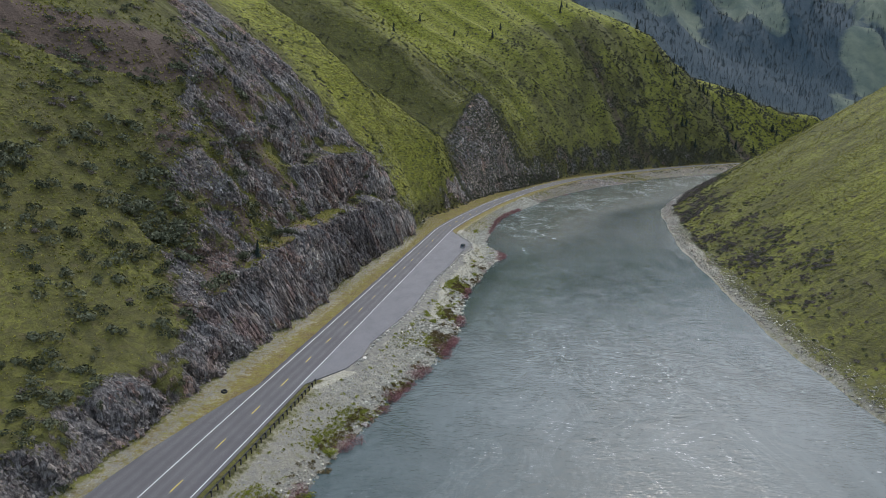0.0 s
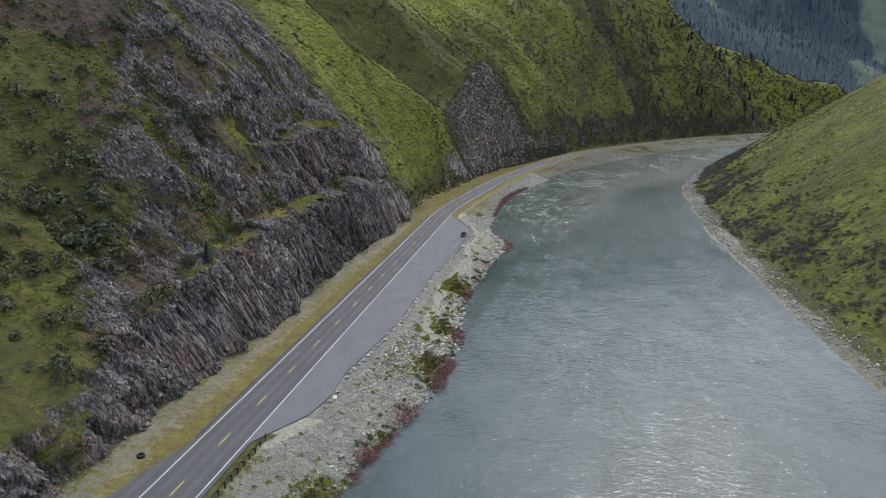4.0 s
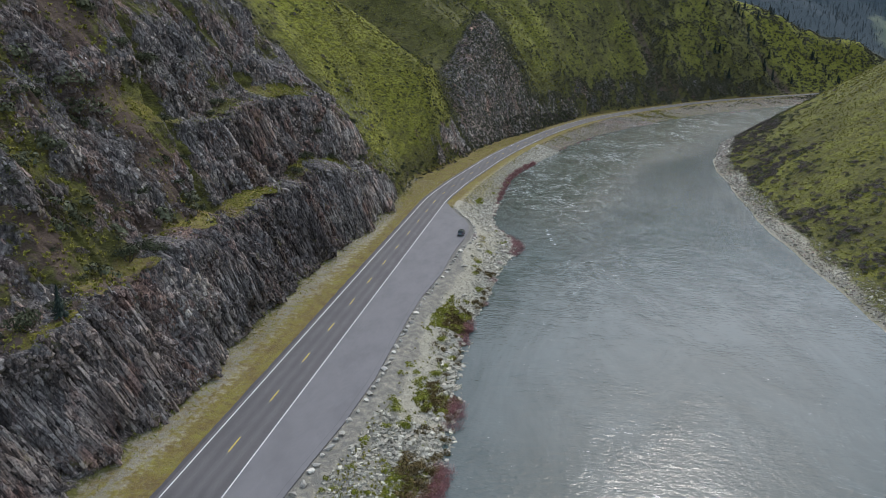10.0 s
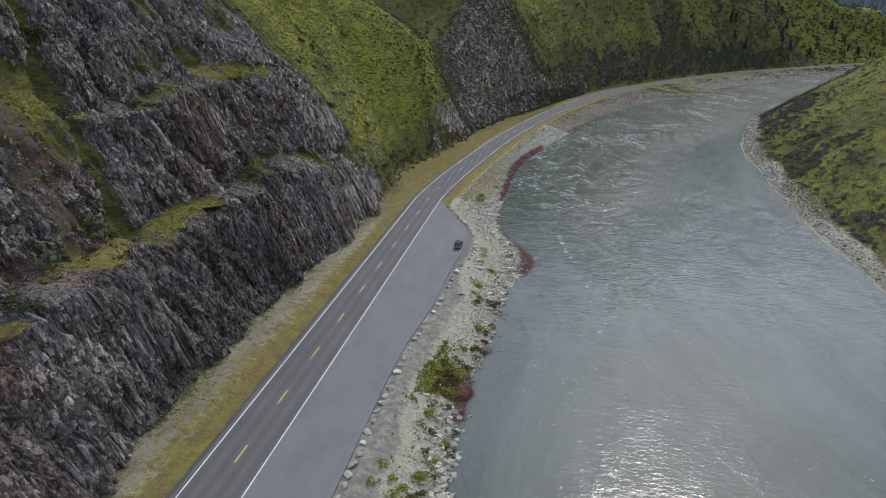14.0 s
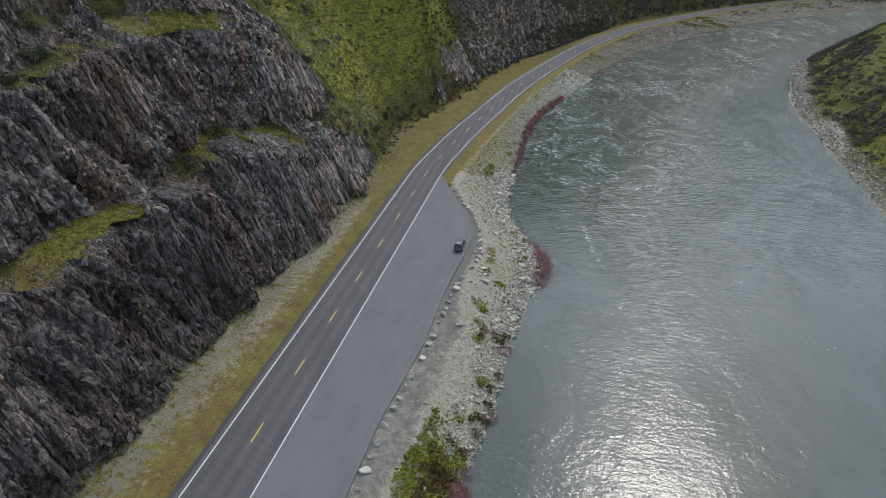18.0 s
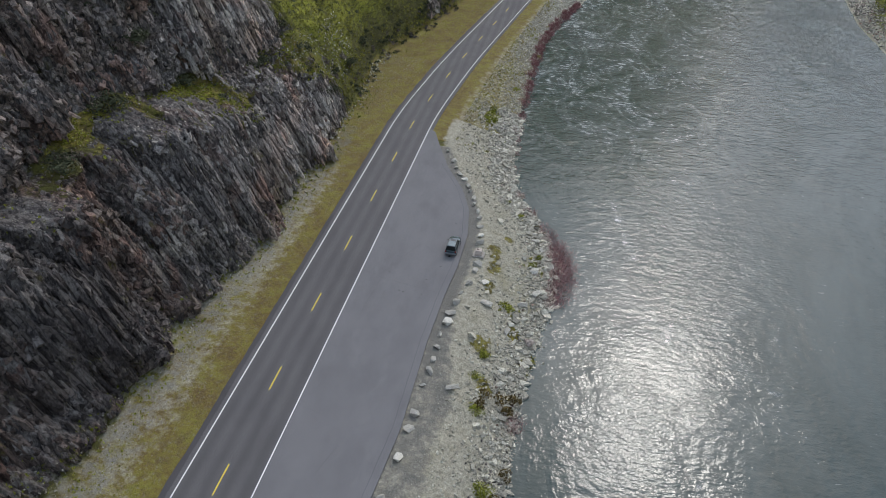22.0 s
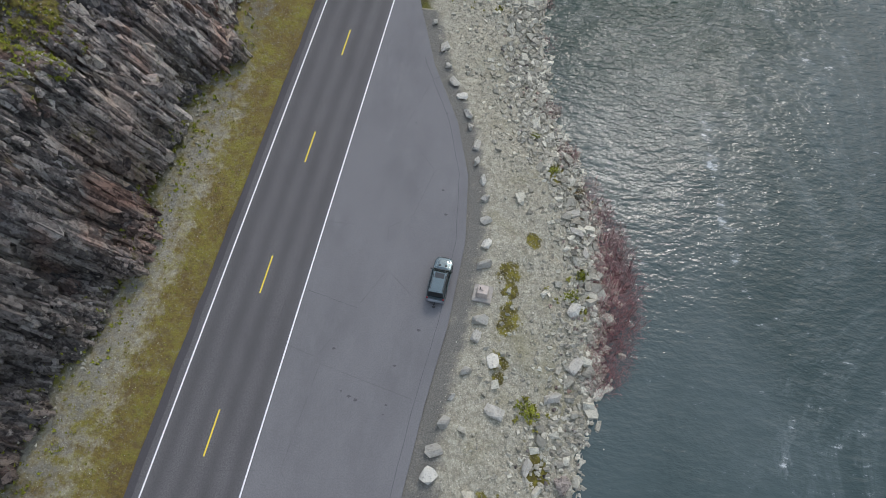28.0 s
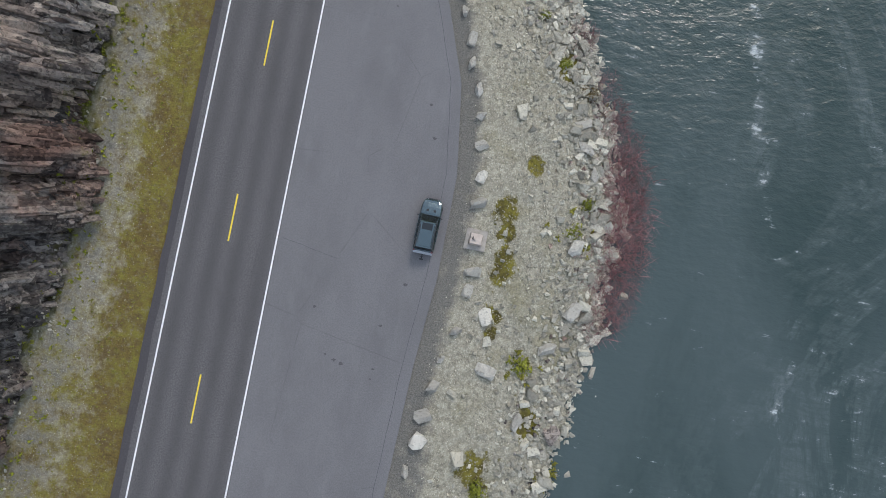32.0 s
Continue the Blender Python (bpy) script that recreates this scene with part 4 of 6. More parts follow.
# ---- sampling the land ----
def cell_data():
    P = np.stack([LX, LY, LZ], -1)
    a, b = P[1:, :-1] - P[:-1, :-1], P[:-1, 1:] - P[:-1, :-1]
    n = np.cross(b, a)
    area = np.linalg.norm(n, axis=-1)
    n = n / np.maximum(area, 1e-9)[..., None]
    n[n[..., 2] < 0] *= -1
    return P, a, b, n, area


LP, LA, LB, LN, L_AREA = cell_data()
BX, BY, BZ = build_land()[:3]
L_FALL = np.stack([BX[:-1, 1:] - BX[:-1, :-1], BY[:-1, 1:] - BY[:-1, :-1], BZ[:-1, 1:] - BZ[:-1, :-1]], -1)
L_MID = LP[:-1, :-1] + 0.5 * LA + 0.5 * LB
OFF = L_MID[..., 0] - road_x(L_MID[..., 1])


def cells(values):
    return values[:-1, :-1]


def sample(weight, n, seed):
    """n random places on the land by weight for each square metre: places, normals, up-slope ways."""
    r = np.random.default_rng(seed)
    w = (np.clip(weight, 0, None) * L_AREA).ravel()
    pick = r.choice(len(w), n, p=w / w.sum())
    i, j = np.unravel_index(pick, L_AREA.shape)
    u, v = r.random((2, n, 1))
    p = LP[i, j] + u * LA[i, j] + v * LB[i, j]
    up = L_FALL[i, j] * np.sign(L_FALL[i, j][:, 2:3] + 1e-6)
    up = up / np.maximum(np.linalg.norm(up, axis=1, keepdims=True), 1e-6)
    return p, LN[i, j], up


def spread(verts, faces, places, turns, sizes):
    """Copies of one template, joined: verts and faces. turns: n x 3 x 3; sizes: n x 3."""
    n, k = len(places), len(verts)
    v = np.einsum("nij,nkj->nki", turns, verts[None] * sizes[:, None, :]) + places[:, None, :]
    f = faces[None] + (np.arange(n) * k)[:, None, None]
    return v.reshape(-1, 3), f.reshape(-1, faces.shape[1])


def turns_about_z(angles):
    c, s, o, e = np.cos(angles), np.sin(angles), np.zeros(len(angles)), np.ones(len(angles))
    return np.stack([np.stack([c, -s, o], -1), np.stack([s, c, o], -1), np.stack([o, o, e], -1)], 1)


def frames(axis, normal):
    """Turns whose z follows axis and whose x leans to normal."""
    x = normal - (normal * axis).sum(-1, keepdims=True) * axis
    x = x / np.maximum(np.linalg.norm(x, axis=-1, keepdims=True), 1e-6)
    return np.stack([x, np.cross(axis, x), axis], -1)


# ---- basalt columns ----
def column_template(seed, sides):
    """A broken prism with hard edges and slanting ends."""
    r = np.random.default_rng(seed)
    a = np.arange(sides) / sides * 2 * np.pi + r.uniform(-0.35, 0.35, sides)
    ring = np.stack([np.cos(a), np.sin(a)], -1) * r.uniform(0.75, 1.15, (sides, 1))
    t0, t1 = r.uniform(-0.14, 0.14, 2), r.uniform(-0.2, 0.2, 2)
    low = np.column_stack([ring * r.uniform(0.8, 1.1), -0.42 + ring @ t0])
    high = np.column_stack([ring * r.uniform(0.55, 1.0), 0.40 + ring @ t1])
    return hull_template(np.concatenate([low, high]))


COLUMNS = [column_template(k, 4 + k % 3) for k in range(10)]


def column_poses(weight, n, seed, lean, radius, length, jitter):
    r = np.random.default_rng(seed)
    p, nor, up = sample(weight, n, seed)
    along = np.array([0, 1.0, 0])
    turn = lean * (1 + 1.1 * fbm(p[:, 1] * 0.06, p[:, 2] * 0.08, 9.1, 3, 48))[:, None]
    axis = up * (1 - 0.15 * r.random((n, 1))) - turn * along + r.normal(0, jitter, (n, 3))
    axis += np.array([0, 0, 0.25])
    axis /= np.linalg.norm(axis, axis=1, keepdims=True)
    rad = r.uniform(*radius, n)
    size = np.stack([rad * r.uniform(0.8, 1.5, n), rad, r.uniform(*length, n)], -1)
    spin = turns_about_z(r.uniform(0, 6.28, n))
    m = np.einsum("nij,njk->nik", frames(axis, nor), spin)
    return p + nor * (rad * r.uniform(-0.75, 0.15, n))[:, None], m, size


UPC = -1.0 - cells(np.broadcast_to(ROLE_ROW, LX.shape))
ROCK = cells(M_ROCK)
YC = L_MID[..., 1]
steep = 1 - ramp(LN[..., 2], 0.55, 0.85)
near_cliff = (YC > -135) & (YC < 62) & (UPC > 1.95)
tiers = near_cliff * (((UPC < 3.1) | ((UPC > 3.95) & (UPC < 5.1) & (YC > -56)))) * ramp(ROCK, 0.55, 0.9)
ragged = near_cliff * ((UPC > 5.1) | ((UPC > 3.1) & (UPC < 3.95)) | ((UPC > 3.1) & (YC <= -56))) * ramp(ROCK, 0.5, 0.9) * steep
low_rocks = (YC > -260) * (YC <= -125) * ramp(ROCK, 0.45, 0.8)
far_rocks = (YC >= 62) * (YC < 330) * ramp(ROCK, 0.5, 0.9) * steep

in_tier = 1 - ramp(np.abs((UPC % 1.0) - 0.5), 0.12, 0.36)
clump_a = ramp(fbm(YC * 0.07, L_MID[..., 2] * 0.09, 6.6, 3, 49), -0.25, 0.2)
cliff = tagged(new("cliff"), "dark leaning basalt columns of the road cut, in two tiers", "cliff", kind="structure")


def joined_columns(name, sets, label, parent, mat):
    vs, fs, base = [], [], 0
    for weight, n, seed, lean, radius, length, jitter in sets:
        p, m, size = column_poses(weight, n, seed, lean, radius, length, jitter)
        for k, (tv, tf) in enumerate(COLUMNS):
            q = np.arange(k, n, len(COLUMNS))
            v, f = spread(tv, tf, p[q], m[q], size[q])
            vs.append(v), fs.append(f + base)
            base += len(v)
    ob = part(name, mesh_from(name, np.concatenate(vs), np.concatenate(fs), mat), mat, parent, label)
    ob["kind"] = "stuff"
    return ob


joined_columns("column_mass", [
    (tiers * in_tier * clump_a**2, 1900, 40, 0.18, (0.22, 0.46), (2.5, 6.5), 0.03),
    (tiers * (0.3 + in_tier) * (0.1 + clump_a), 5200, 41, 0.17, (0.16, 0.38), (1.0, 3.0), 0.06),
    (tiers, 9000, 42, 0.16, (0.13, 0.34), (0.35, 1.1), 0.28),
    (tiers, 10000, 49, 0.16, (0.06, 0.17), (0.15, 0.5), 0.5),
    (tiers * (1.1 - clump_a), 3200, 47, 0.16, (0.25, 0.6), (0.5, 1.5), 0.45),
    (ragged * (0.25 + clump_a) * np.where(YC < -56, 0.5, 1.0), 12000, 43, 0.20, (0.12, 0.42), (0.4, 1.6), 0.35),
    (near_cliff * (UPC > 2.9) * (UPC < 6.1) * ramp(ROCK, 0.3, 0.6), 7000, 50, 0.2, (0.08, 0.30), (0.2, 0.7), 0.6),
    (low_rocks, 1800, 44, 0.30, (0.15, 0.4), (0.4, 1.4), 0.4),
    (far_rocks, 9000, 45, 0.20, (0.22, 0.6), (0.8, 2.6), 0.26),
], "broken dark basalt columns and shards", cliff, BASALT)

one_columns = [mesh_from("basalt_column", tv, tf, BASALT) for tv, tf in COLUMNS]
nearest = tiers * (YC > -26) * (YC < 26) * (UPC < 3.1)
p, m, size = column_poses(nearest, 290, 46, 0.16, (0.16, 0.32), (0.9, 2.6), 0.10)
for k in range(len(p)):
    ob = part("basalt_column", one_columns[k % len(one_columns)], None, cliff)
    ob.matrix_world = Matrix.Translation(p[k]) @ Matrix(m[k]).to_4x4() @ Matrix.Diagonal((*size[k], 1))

# ---- loose rocks ----
def rock_template(seed, points):
    r = np.random.default_rng(seed)
    p = r.normal(size=(points, 3))
    p /= np.linalg.norm(p, axis=1, keepdims=True)
    p *= r.uniform(0.75, 1.1, (points, 1))
    p = np.clip(p, -0.7, 0.7)
    return hull_template(p * np.array([1.0, r.uniform(0.6, 0.95), r.uniform(0.45, 0.75)]))


SMALL_ROCKS = [rock_template(130 + k, 8) for k in range(8)]
PEBBLES = [rock_template(140 + k, 6) for k in range(6)]


def block_template(seed):
    """An angular broken block."""
    r = np.random.default_rng(seed)
    q = np.array([(a, b, c) for a in (-1, 1) for b in (-1, 1) for c in (-1, 1)], float) * np.array([0.8, r.uniform(0.5, 0.75), r.uniform(0.35, 0.6)])
    q = q * r.uniform(0.65, 1.2, (8, 1)) + r.normal(0, 0.10, (8, 3))
    return hull_template(q)


BLOCKS = [block_template(150 + k) for k in range(8)]


def random_turns(n, r, tip=0.5):
    a, b = r.uniform(0, 6.28, n), r.normal(0, tip, n)
    z = turns_about_z(a)
    c, s, o, e = np.cos(b), np.sin(b), np.zeros(n), np.ones(n)
    x = np.stack([np.stack([e, o, o], -1), np.stack([o, c, -s], -1), np.stack([o, s, c], -1)], 1)
    return np.einsum("nij,njk->nik", z, x)


def joined_rocks(name, sets, mat, parent=None, label="", templates=None):
    vs, fs, base = [], [], 0
    for weight, n, seed, lo, hi in sets:
        r = np.random.default_rng(seed)
        p, nor, _ = sample(weight, n, seed)
        s = lo * (hi / lo) ** (r.random(n) ** 1.8)
        p = p + nor * (s * 0.2)[:, None]
        t = random_turns(n, r)
        for k, (tv, tf) in enumerate(templates or SMALL_ROCKS):
            q = np.arange(k, n, len(templates or SMALL_ROCKS))
            v, f = spread(tv, tf, p[q], t[q], np.repeat(s[q][:, None], 3, 1) * r.uniform(0.75, 1.25, (len(q), 3)))
            vs.append(v), fs.append(f + base)
            base += len(v)
    me = mesh_from(name, np.concatenate(vs), np.concatenate(fs), mat)
    if parent:
        ob = part(name, me, mat, parent, label)
        ob["kind"] = "stuff"
        return ob
    return tagged(new(name, me), label, "rocks", kind="stuff")


RC = cells(np.broadcast_to(ROLE_ROW, LX.shape))
SHORE_GAP = shore_x(YC) - L_MID[..., 0]
bank_w = (RC > 2.0) * (RC < 3.0) * (YC > -215) * (YC < 720) * (SHORE_GAP > -1.2)
wet = ramp(-SHORE_GAP, -7.0, -0.5)
near_bank = bank_w * (YC < 60) * (YC > -215)
slope_bank = near_bank * (1 - ramp(SHORE_GAP, 6.0, 10.0))
flat_w = (RC > 1.6) * (RC < 2.35) * (YC > -130) * (YC < 40) * (L_MID[..., 0] > pull_x(YC) + 1.2)
far_side = (RC > 3.75) * (RC < 4.85) * (YC < 330) * (YC > -160) * (L_MID[..., 0] > far_shore_x(YC) - 1.0)
ditch = (UPC > 0.9) * (UPC < 2.1) * (YC < 80) * (YC > -200)
benches = near_cliff * (((UPC > 2.95) & (UPC < 4.05)) | ((UPC > 4.95) & (UPC < 6.05)))

riprap = tagged(new("riprap_bank"), "grey broken riprap stones down to the water", "riverbank", kind="structure")
joined_rocks("stone_mass", [
    (near_bank * (0.07 + 2.2 * wet), 11000, 61, 0.08, 0.42),
    (near_bank * (0.03 + wet), 900, 62, 0.3, 0.65),
    (slope_bank, 4000, 73, 0.08, 0.30),
    (near_bank * (YC > -160) * (YC < -95), 3600, 75, 0.14, 0.55),
    (bank_w * (YC >= 55) * (YC < 190) * (0.35 + wet), 11000, 63, 0.18, 0.75),
], STONE, riprap, "angular grey riprap stones", SMALL_ROCKS + BLOCKS)
joined_rocks("pebble_mass", [(flat_w, 12000, 64, 0.04, 0.12), (near_bank * (YC > -150), 24000, 65, 0.05, 0.17)], STONE, riprap, "small pale broken stones and gravel", PEBBLES)
joined_rocks("block_mass", [(near_bank * wet**2 * (YC > -60), 700, 78, 0.25, 0.60), (near_bank * wet**2 * (YC <= -60), 700, 79, 0.28, 0.70), (near_bank * (0.04 + wet), 4500, 80, 0.12, 0.36)], STONE, riprap, "large angular riprap blocks", BLOCKS)
joined_rocks("dark_stone_mass", [(bank_w * (YC >= 170) * (YC < 350) * (0.4 + wet), 7000, 76, 0.28, 1.0), (bank_w * (YC >= 340) * (0.4 + wet), 5500, 74, 0.5, 1.8), (near_bank * wet, 1500, 77, 0.15, 0.5)], BASALT, riprap, "dark broken riprap stones near the water")
joined_rocks("dark_shore_stones", [(far_side * (L_MID[..., 0] < far_shore_x(YC) + 4), 3200, 81, 0.25, 1.2)], BASALT, None, "dark wet stones along the far shore")
joined_rocks("shore_stones", [(far_side, 7000, 66, 0.2, 0.9), (far_side * (L_MID[..., 0] < far_shore_x(YC) + 7), 500, 68, 0.6, 1.6)], STONE, None, "pale and dark stones along the far shore")
joined_rocks("ditch_stones", [(ditch * ramp(UPC, 0.9, 1.6) * (YC > -140), 12000, 67, 0.03, 0.10), (benches, 6000, 69, 0.08, 0.35), (ditch * ramp(UPC, 1.85, 2.0), 900, 70, 0.1, 0.45)], STONE, None, "small fallen stones and gravel below the cliff")

# Larger stones of the bank, each one apart, where it is passed nearest.
stone_meshes = [mesh_from("stone", v, f, STONE) for v, f in BLOCKS]
r = np.random.default_rng(71)
p, nor, _ = sample(near_bank * (YC > -24) * (YC < 32) * (0.15 + wet), 280, 72)
for k in range(280):
    s = 0.20 * (0.70 / 0.20) ** (r.random() ** 1.8)
    ob = part("stone", stone_meshes[k % 8], None, riprap)
    ob.matrix_world = Matrix.Translation(p[k] + nor[k] * s * 0.25) @ pose(0, 0, 0, r.normal(0, 20), r.normal(0, 20), r.uniform(0, 360)) @ Matrix.Diagonal((s, s * r.uniform(0.8, 1.1), s * r.uniform(0.7, 1.1), 1))


def land_z(x, y):
    i = int(np.clip(np.searchsorted(LAND_Y, y), 1, len(LAND_Y) - 1))
    return float(np.interp(x, LX[i][RIGHT_COLS], LZ[i][RIGHT_COLS]))


# Row of boulders that marks the edge of the pull-out.
BOULDER_Y = [-135.7, -133.5, -132, -129.6, -125.3, -123.3, -121.2, -119, -116.9, -114.7, -112, -110.5, -108.2, -106.5, -104.3, -102.6, -99, -96.2, -92.8, -90.7, -88.6, -86.4, -84, -82, -80.1, -77.9, -75.3, -72.9, -70.2, -67.8, -65.8, -63.7, -61.5, -59.3, -56.5, -54.1, -51.8, -48.4, -45.1, -42.9, -40.7, -38.3]
BOULDER_Y2 = [-33.4, -29.6, -27.4, -23.2, -20.9, -18.9, -16.8, -14.4, -12.1, -10.2, -8, -5.9, -3.6, -0.5, 1, 6.1, 8.2, 10.6, 12.9, 14.8, 16.8, 18.7, 20.8, 22.3, 24.4, 26.1, 28.1, 30.6, 33.9]
dark_meshes = [mesh_from("boulder", *rock_template(180 + k, 15), BASALT) for k in range(8)]
boulder_meshes = [mesh_from("boulder", *rock_template(160 + k, 15), BOULDER) for k in range(8)]
for k, y in enumerate(BOULDER_Y + BOULDER_Y2):
    gap = np.interp(y, [-136, -100, -60, -30, -10, 0, 6, 15, 34], [0.9, 0.7, 0.8, 0.8, 1.5, 2.6, 2.1, 1.4, 1.4])
    x = float(pull_x(np.array(y))) + gap + r.normal(0, 0.12)
    s = r.uniform(0.55, 0.95)
    b = new("boulder", boulder_meshes[(k * 5) % 8])
    b.matrix_world = pose(x, y, land_z(x, y) + s * 0.22, r.normal(0, 8), r.normal(0, 8), r.uniform(0, 360)) @ Matrix.Diagonal((s * r.uniform(0.9, 1.25), s, s * r.uniform(0.8, 1.1), 1))
    tagged(b, "pale grey boulder at the edge of the pull-out" if k % 3 else "rounded light grey boulder on the gravel edge", "boulder", "boulders along the pull-out")
for x, y, s, flat, label in ((23.9, -9.8, 0.95, 0.65, "large angular grey boulder on the bank"), (27.0, -10.4, 1.2, 0.5, "dark rock slab reaching into the water"), (20.8, -6.2, 0.95, 0.6, "flat grey boulder on the gravel bank"), (20.1, -2.2, 0.85, 0.6, "flat pale boulder on the gravel bank"), (25.3, 14.4, 0.9, 0.7, "pale square boulder above the willows"), (25.8, 12.4, 0.95, 0.7, "pale angular boulder above the willows"), (26.3, 4.3, 1.0, 0.65, "broad pale boulder above the water"), (26.9, -0.6, 0.95, 0.7, "grey boulder at the water's edge"), (25.3, -3.9, 1.0, 0.7, "grey boulder at the water's edge"), (26.9, 10.4, 0.85, 0.6, "pale slab boulder above the willows"), (19.0, -22.5, 1.1, 0.6, "long grey boulder on the bank"), (21.5, -40.0, 0.9, 0.7, "grey boulder on the bank"), (22.5, -68.0, 0.9, 0.7, "grey boulder on the bank"), (25.0, -113.0, 1.0, 0.7, "dark boulder at the water's edge"), (19.0, -158.0, 1.2, 0.7, "round dark boulder at the water's edge")):
    b = new("boulder", (dark_meshes if "dark" in label else boulder_meshes)[int(abs(x * 7 + y)) % 8])
    b.matrix_world = pose(x, y, land_z(x, y) + s * 0.2, r.normal(0, 8), r.normal(0, 8), r.uniform(0, 360)) @ Matrix.Diagonal((s * 1.2, s, s * flat, 1))
    tagged(b, label, "boulder")

# ---- plants ----
def blade_template(seed, n, spread_r, height, width, droop=0.3, rooted=0.35):
    """Narrow leaves that rise from one root."""
    r = np.random.default_rng(seed)
    v, f = [], []
    for k in range(n):
        a = r.uniform(0, 6.28)
        out = np.array([np.cos(a), np.sin(a), 0])
        side = np.array([-np.sin(a), np.cos(a), 0]) * width * r.uniform(0.6, 1.3)
        b2 = r.uniform(0, 6.28)
        root = np.array([np.cos(b2), np.sin(b2), 0]) * spread_r * rooted * r.random() ** 0.5
        mid = root + out * spread_r * r.uniform(0.2, 0.5) + np.array([0, 0, height * r.uniform(0.5, 0.8)])
        tip = root + out * spread_r * r.uniform(0.6, 1.1) + np.array([0, 0, height * r.uniform(0.7, 1.0) * (1 - droop * r.random())])
        b = len(v)
        v += [root - side, root + side, mid + side * 0.7, mid - side * 0.7, tip]
        f += [(b, b + 1, b + 2), (b, b + 2, b + 3), (b + 3, b + 2, b + 4)]
    return np.array(v), np.array(f)


def crown_template(seed, n, leaf, lobes=4, squash=0.8):
    """A loose crown of small leaf clumps in several lobes."""
    r = np.random.default_rng(seed)
    c = np.column_stack([r.uniform(-0.5, 0.5, lobes), r.uniform(-0.5, 0.5, lobes), r.uniform(0.3, 0.65, lobes) * squash])
    rad = r.uniform(0.3, 0.55, lobes)
    v, f = [], []
    for k in range(n):
        i = r.integers(lobes)
        d = r.normal(size=3)
        d /= np.linalg.norm(d)
        d[2] = abs(d[2]) * 0.9 + 0.05 if r.random() < 0.75 else d[2]
        p = c[i] + d * rad[i] * r.uniform(0.65, 1.08) * np.array([1, 1, squash])
        p[2] = max(p[2], 0.04)
        t = r.normal(size=3)
        t -= (t @ d) * d * 0.7
        t /= np.linalg.norm(t)
        u = np.cross(d, t)
        s = leaf * r.uniform(0.6, 1.4)
        b = len(v)
        v += [p - t * s, p + u * s * 0.6, p + t * s, p - u * s * 0.6 + d * s * 0.3]
        f += [(b, b + 1, b + 2), (b, b + 2, b + 3)]
    return np.array(v), np.array(f)


def conifer_template(seed, rings, spikes):
    """Trunk left apart: skirts of drooping branches with a ragged edge. Height 1."""
    r = np.random.default_rng(seed)
    v, f = [], []
    for k in range(rings):
        z = 0.10 + 0.86 * k / rings
        rad = (0.21 * (1 - (k / rings)) ** 0.85 + 0.012) * r.uniform(0.85, 1.15)
        for i in range(spikes):
            a = 6.283 * (i + r.uniform(-0.3, 0.3)) / spikes + k * 0.7
            w = 3.0 / spikes
            q = rad * r.uniform(0.6, 1.2)
            b = len(v)
            v += [(0, 0, z + 0.10), (q * 0.7 * np.cos(a - w), q * 0.7 * np.sin(a - w), z - 0.005), (q * np.cos(a), q * np.sin(a), z - 0.03 * r.random()), (q * 0.7 * np.cos(a + w), q * 0.7 * np.sin(a + w), z + 0.01)]
            f += [(b, b + 1, b + 2), (b, b + 2, b + 3)]
    return np.array(v), np.array(f)


TUSSOCKS = [blade_template(200 + k, 4, 0.8, 0.8, 0.22, 0.6) for k in range(5)]
SHRUBS = [crown_template(220 + k, 84, 0.125, 5, 0.7) for k in range(5)]
TWIGS = [blade_template(240 + k, 46, 0.5, 1.0, 0.012, 0.3, 1.0) for k in range(3)]
FAR_SHRUBS = [crown_template(230 + k, 18, 0.26) for k in range(4)]
CONIFERS = [conifer_template(260 + k, 5, 3) for k in range(4)]


def planted(name, sets, templates, mat, label, category, sink=0.03, upright=0.6):
    vs, fs, base = [], [], 0
    for weight, n, seed, lo, hi in sets:
        r = np.random.default_rng(seed)
        p, nor, _ = sample(weight, n, seed)
        s = lo * (hi / lo) ** r.random(n)
        axis = nor * (1 - upright) + np.array([0, 0, upright])
        axis /= np.linalg.norm(axis, axis=1, keepdims=True)
        t = np.einsum("nij,njk->nik", frames(axis, np.broadcast_to([1.0, 0.13, 0.05], axis.shape)), turns_about_z(r.uniform(0, 6.28, n)))
        p = p - nor * (sink * s)[:, None]
        for k, (tv, tf) in enumerate(templates):
            q = np.arange(k, n, len(templates))
            v, f = spread(tv, tf, p[q], t[q], s[q][:, None] * r.uniform(0.8, 1.25, (len(q), 3)))
            vs.append(v), fs.append(f + base)
            base += len(v)
    return tagged(new(name, mesh_from(name, np.concatenate(vs), np.concatenate(fs), mat)), label, category, kind="stuff")


grassy = 1 - ramp(ROCK, 0.35, 0.7)
patchy = ramp(fbm(L_MID[..., 0] * 0.05, L_MID[..., 1] * 0.05, L_MID[..., 2] * 0.05, 4, 51), -0.25, 0.35)
clumped = ramp(fbm(L_MID[..., 0] * 0.09, L_MID[..., 1] * 0.09, L_MID[..., 2] * 0.09, 4, 52), 0.0, 0.4)
hill_near = (UPC > 2.0) * (UPC < 10.2) * (YC > -230) * (YC < -60) * grassy
hill_spur = (UPC > 2.0) * (UPC < 9.6) * (YC > 10) * (YC < 160) * grassy
hill_far = (UPC > 2.0) * (UPC < 10.6) * (YC >= 150) * (YC < 900)
in_gully = ramp(cells(M_ROCK), 0.15, 0.5)
hill_right = (RC > 4.75) * (RC < 5.62) * (YC > -170) * (YC < 360)
ledges = near_cliff * grassy
verge_w = ((UPC > 0.85) & (UPC < 1.9) & (YC < 260) & (YC > -210)) * 1.0
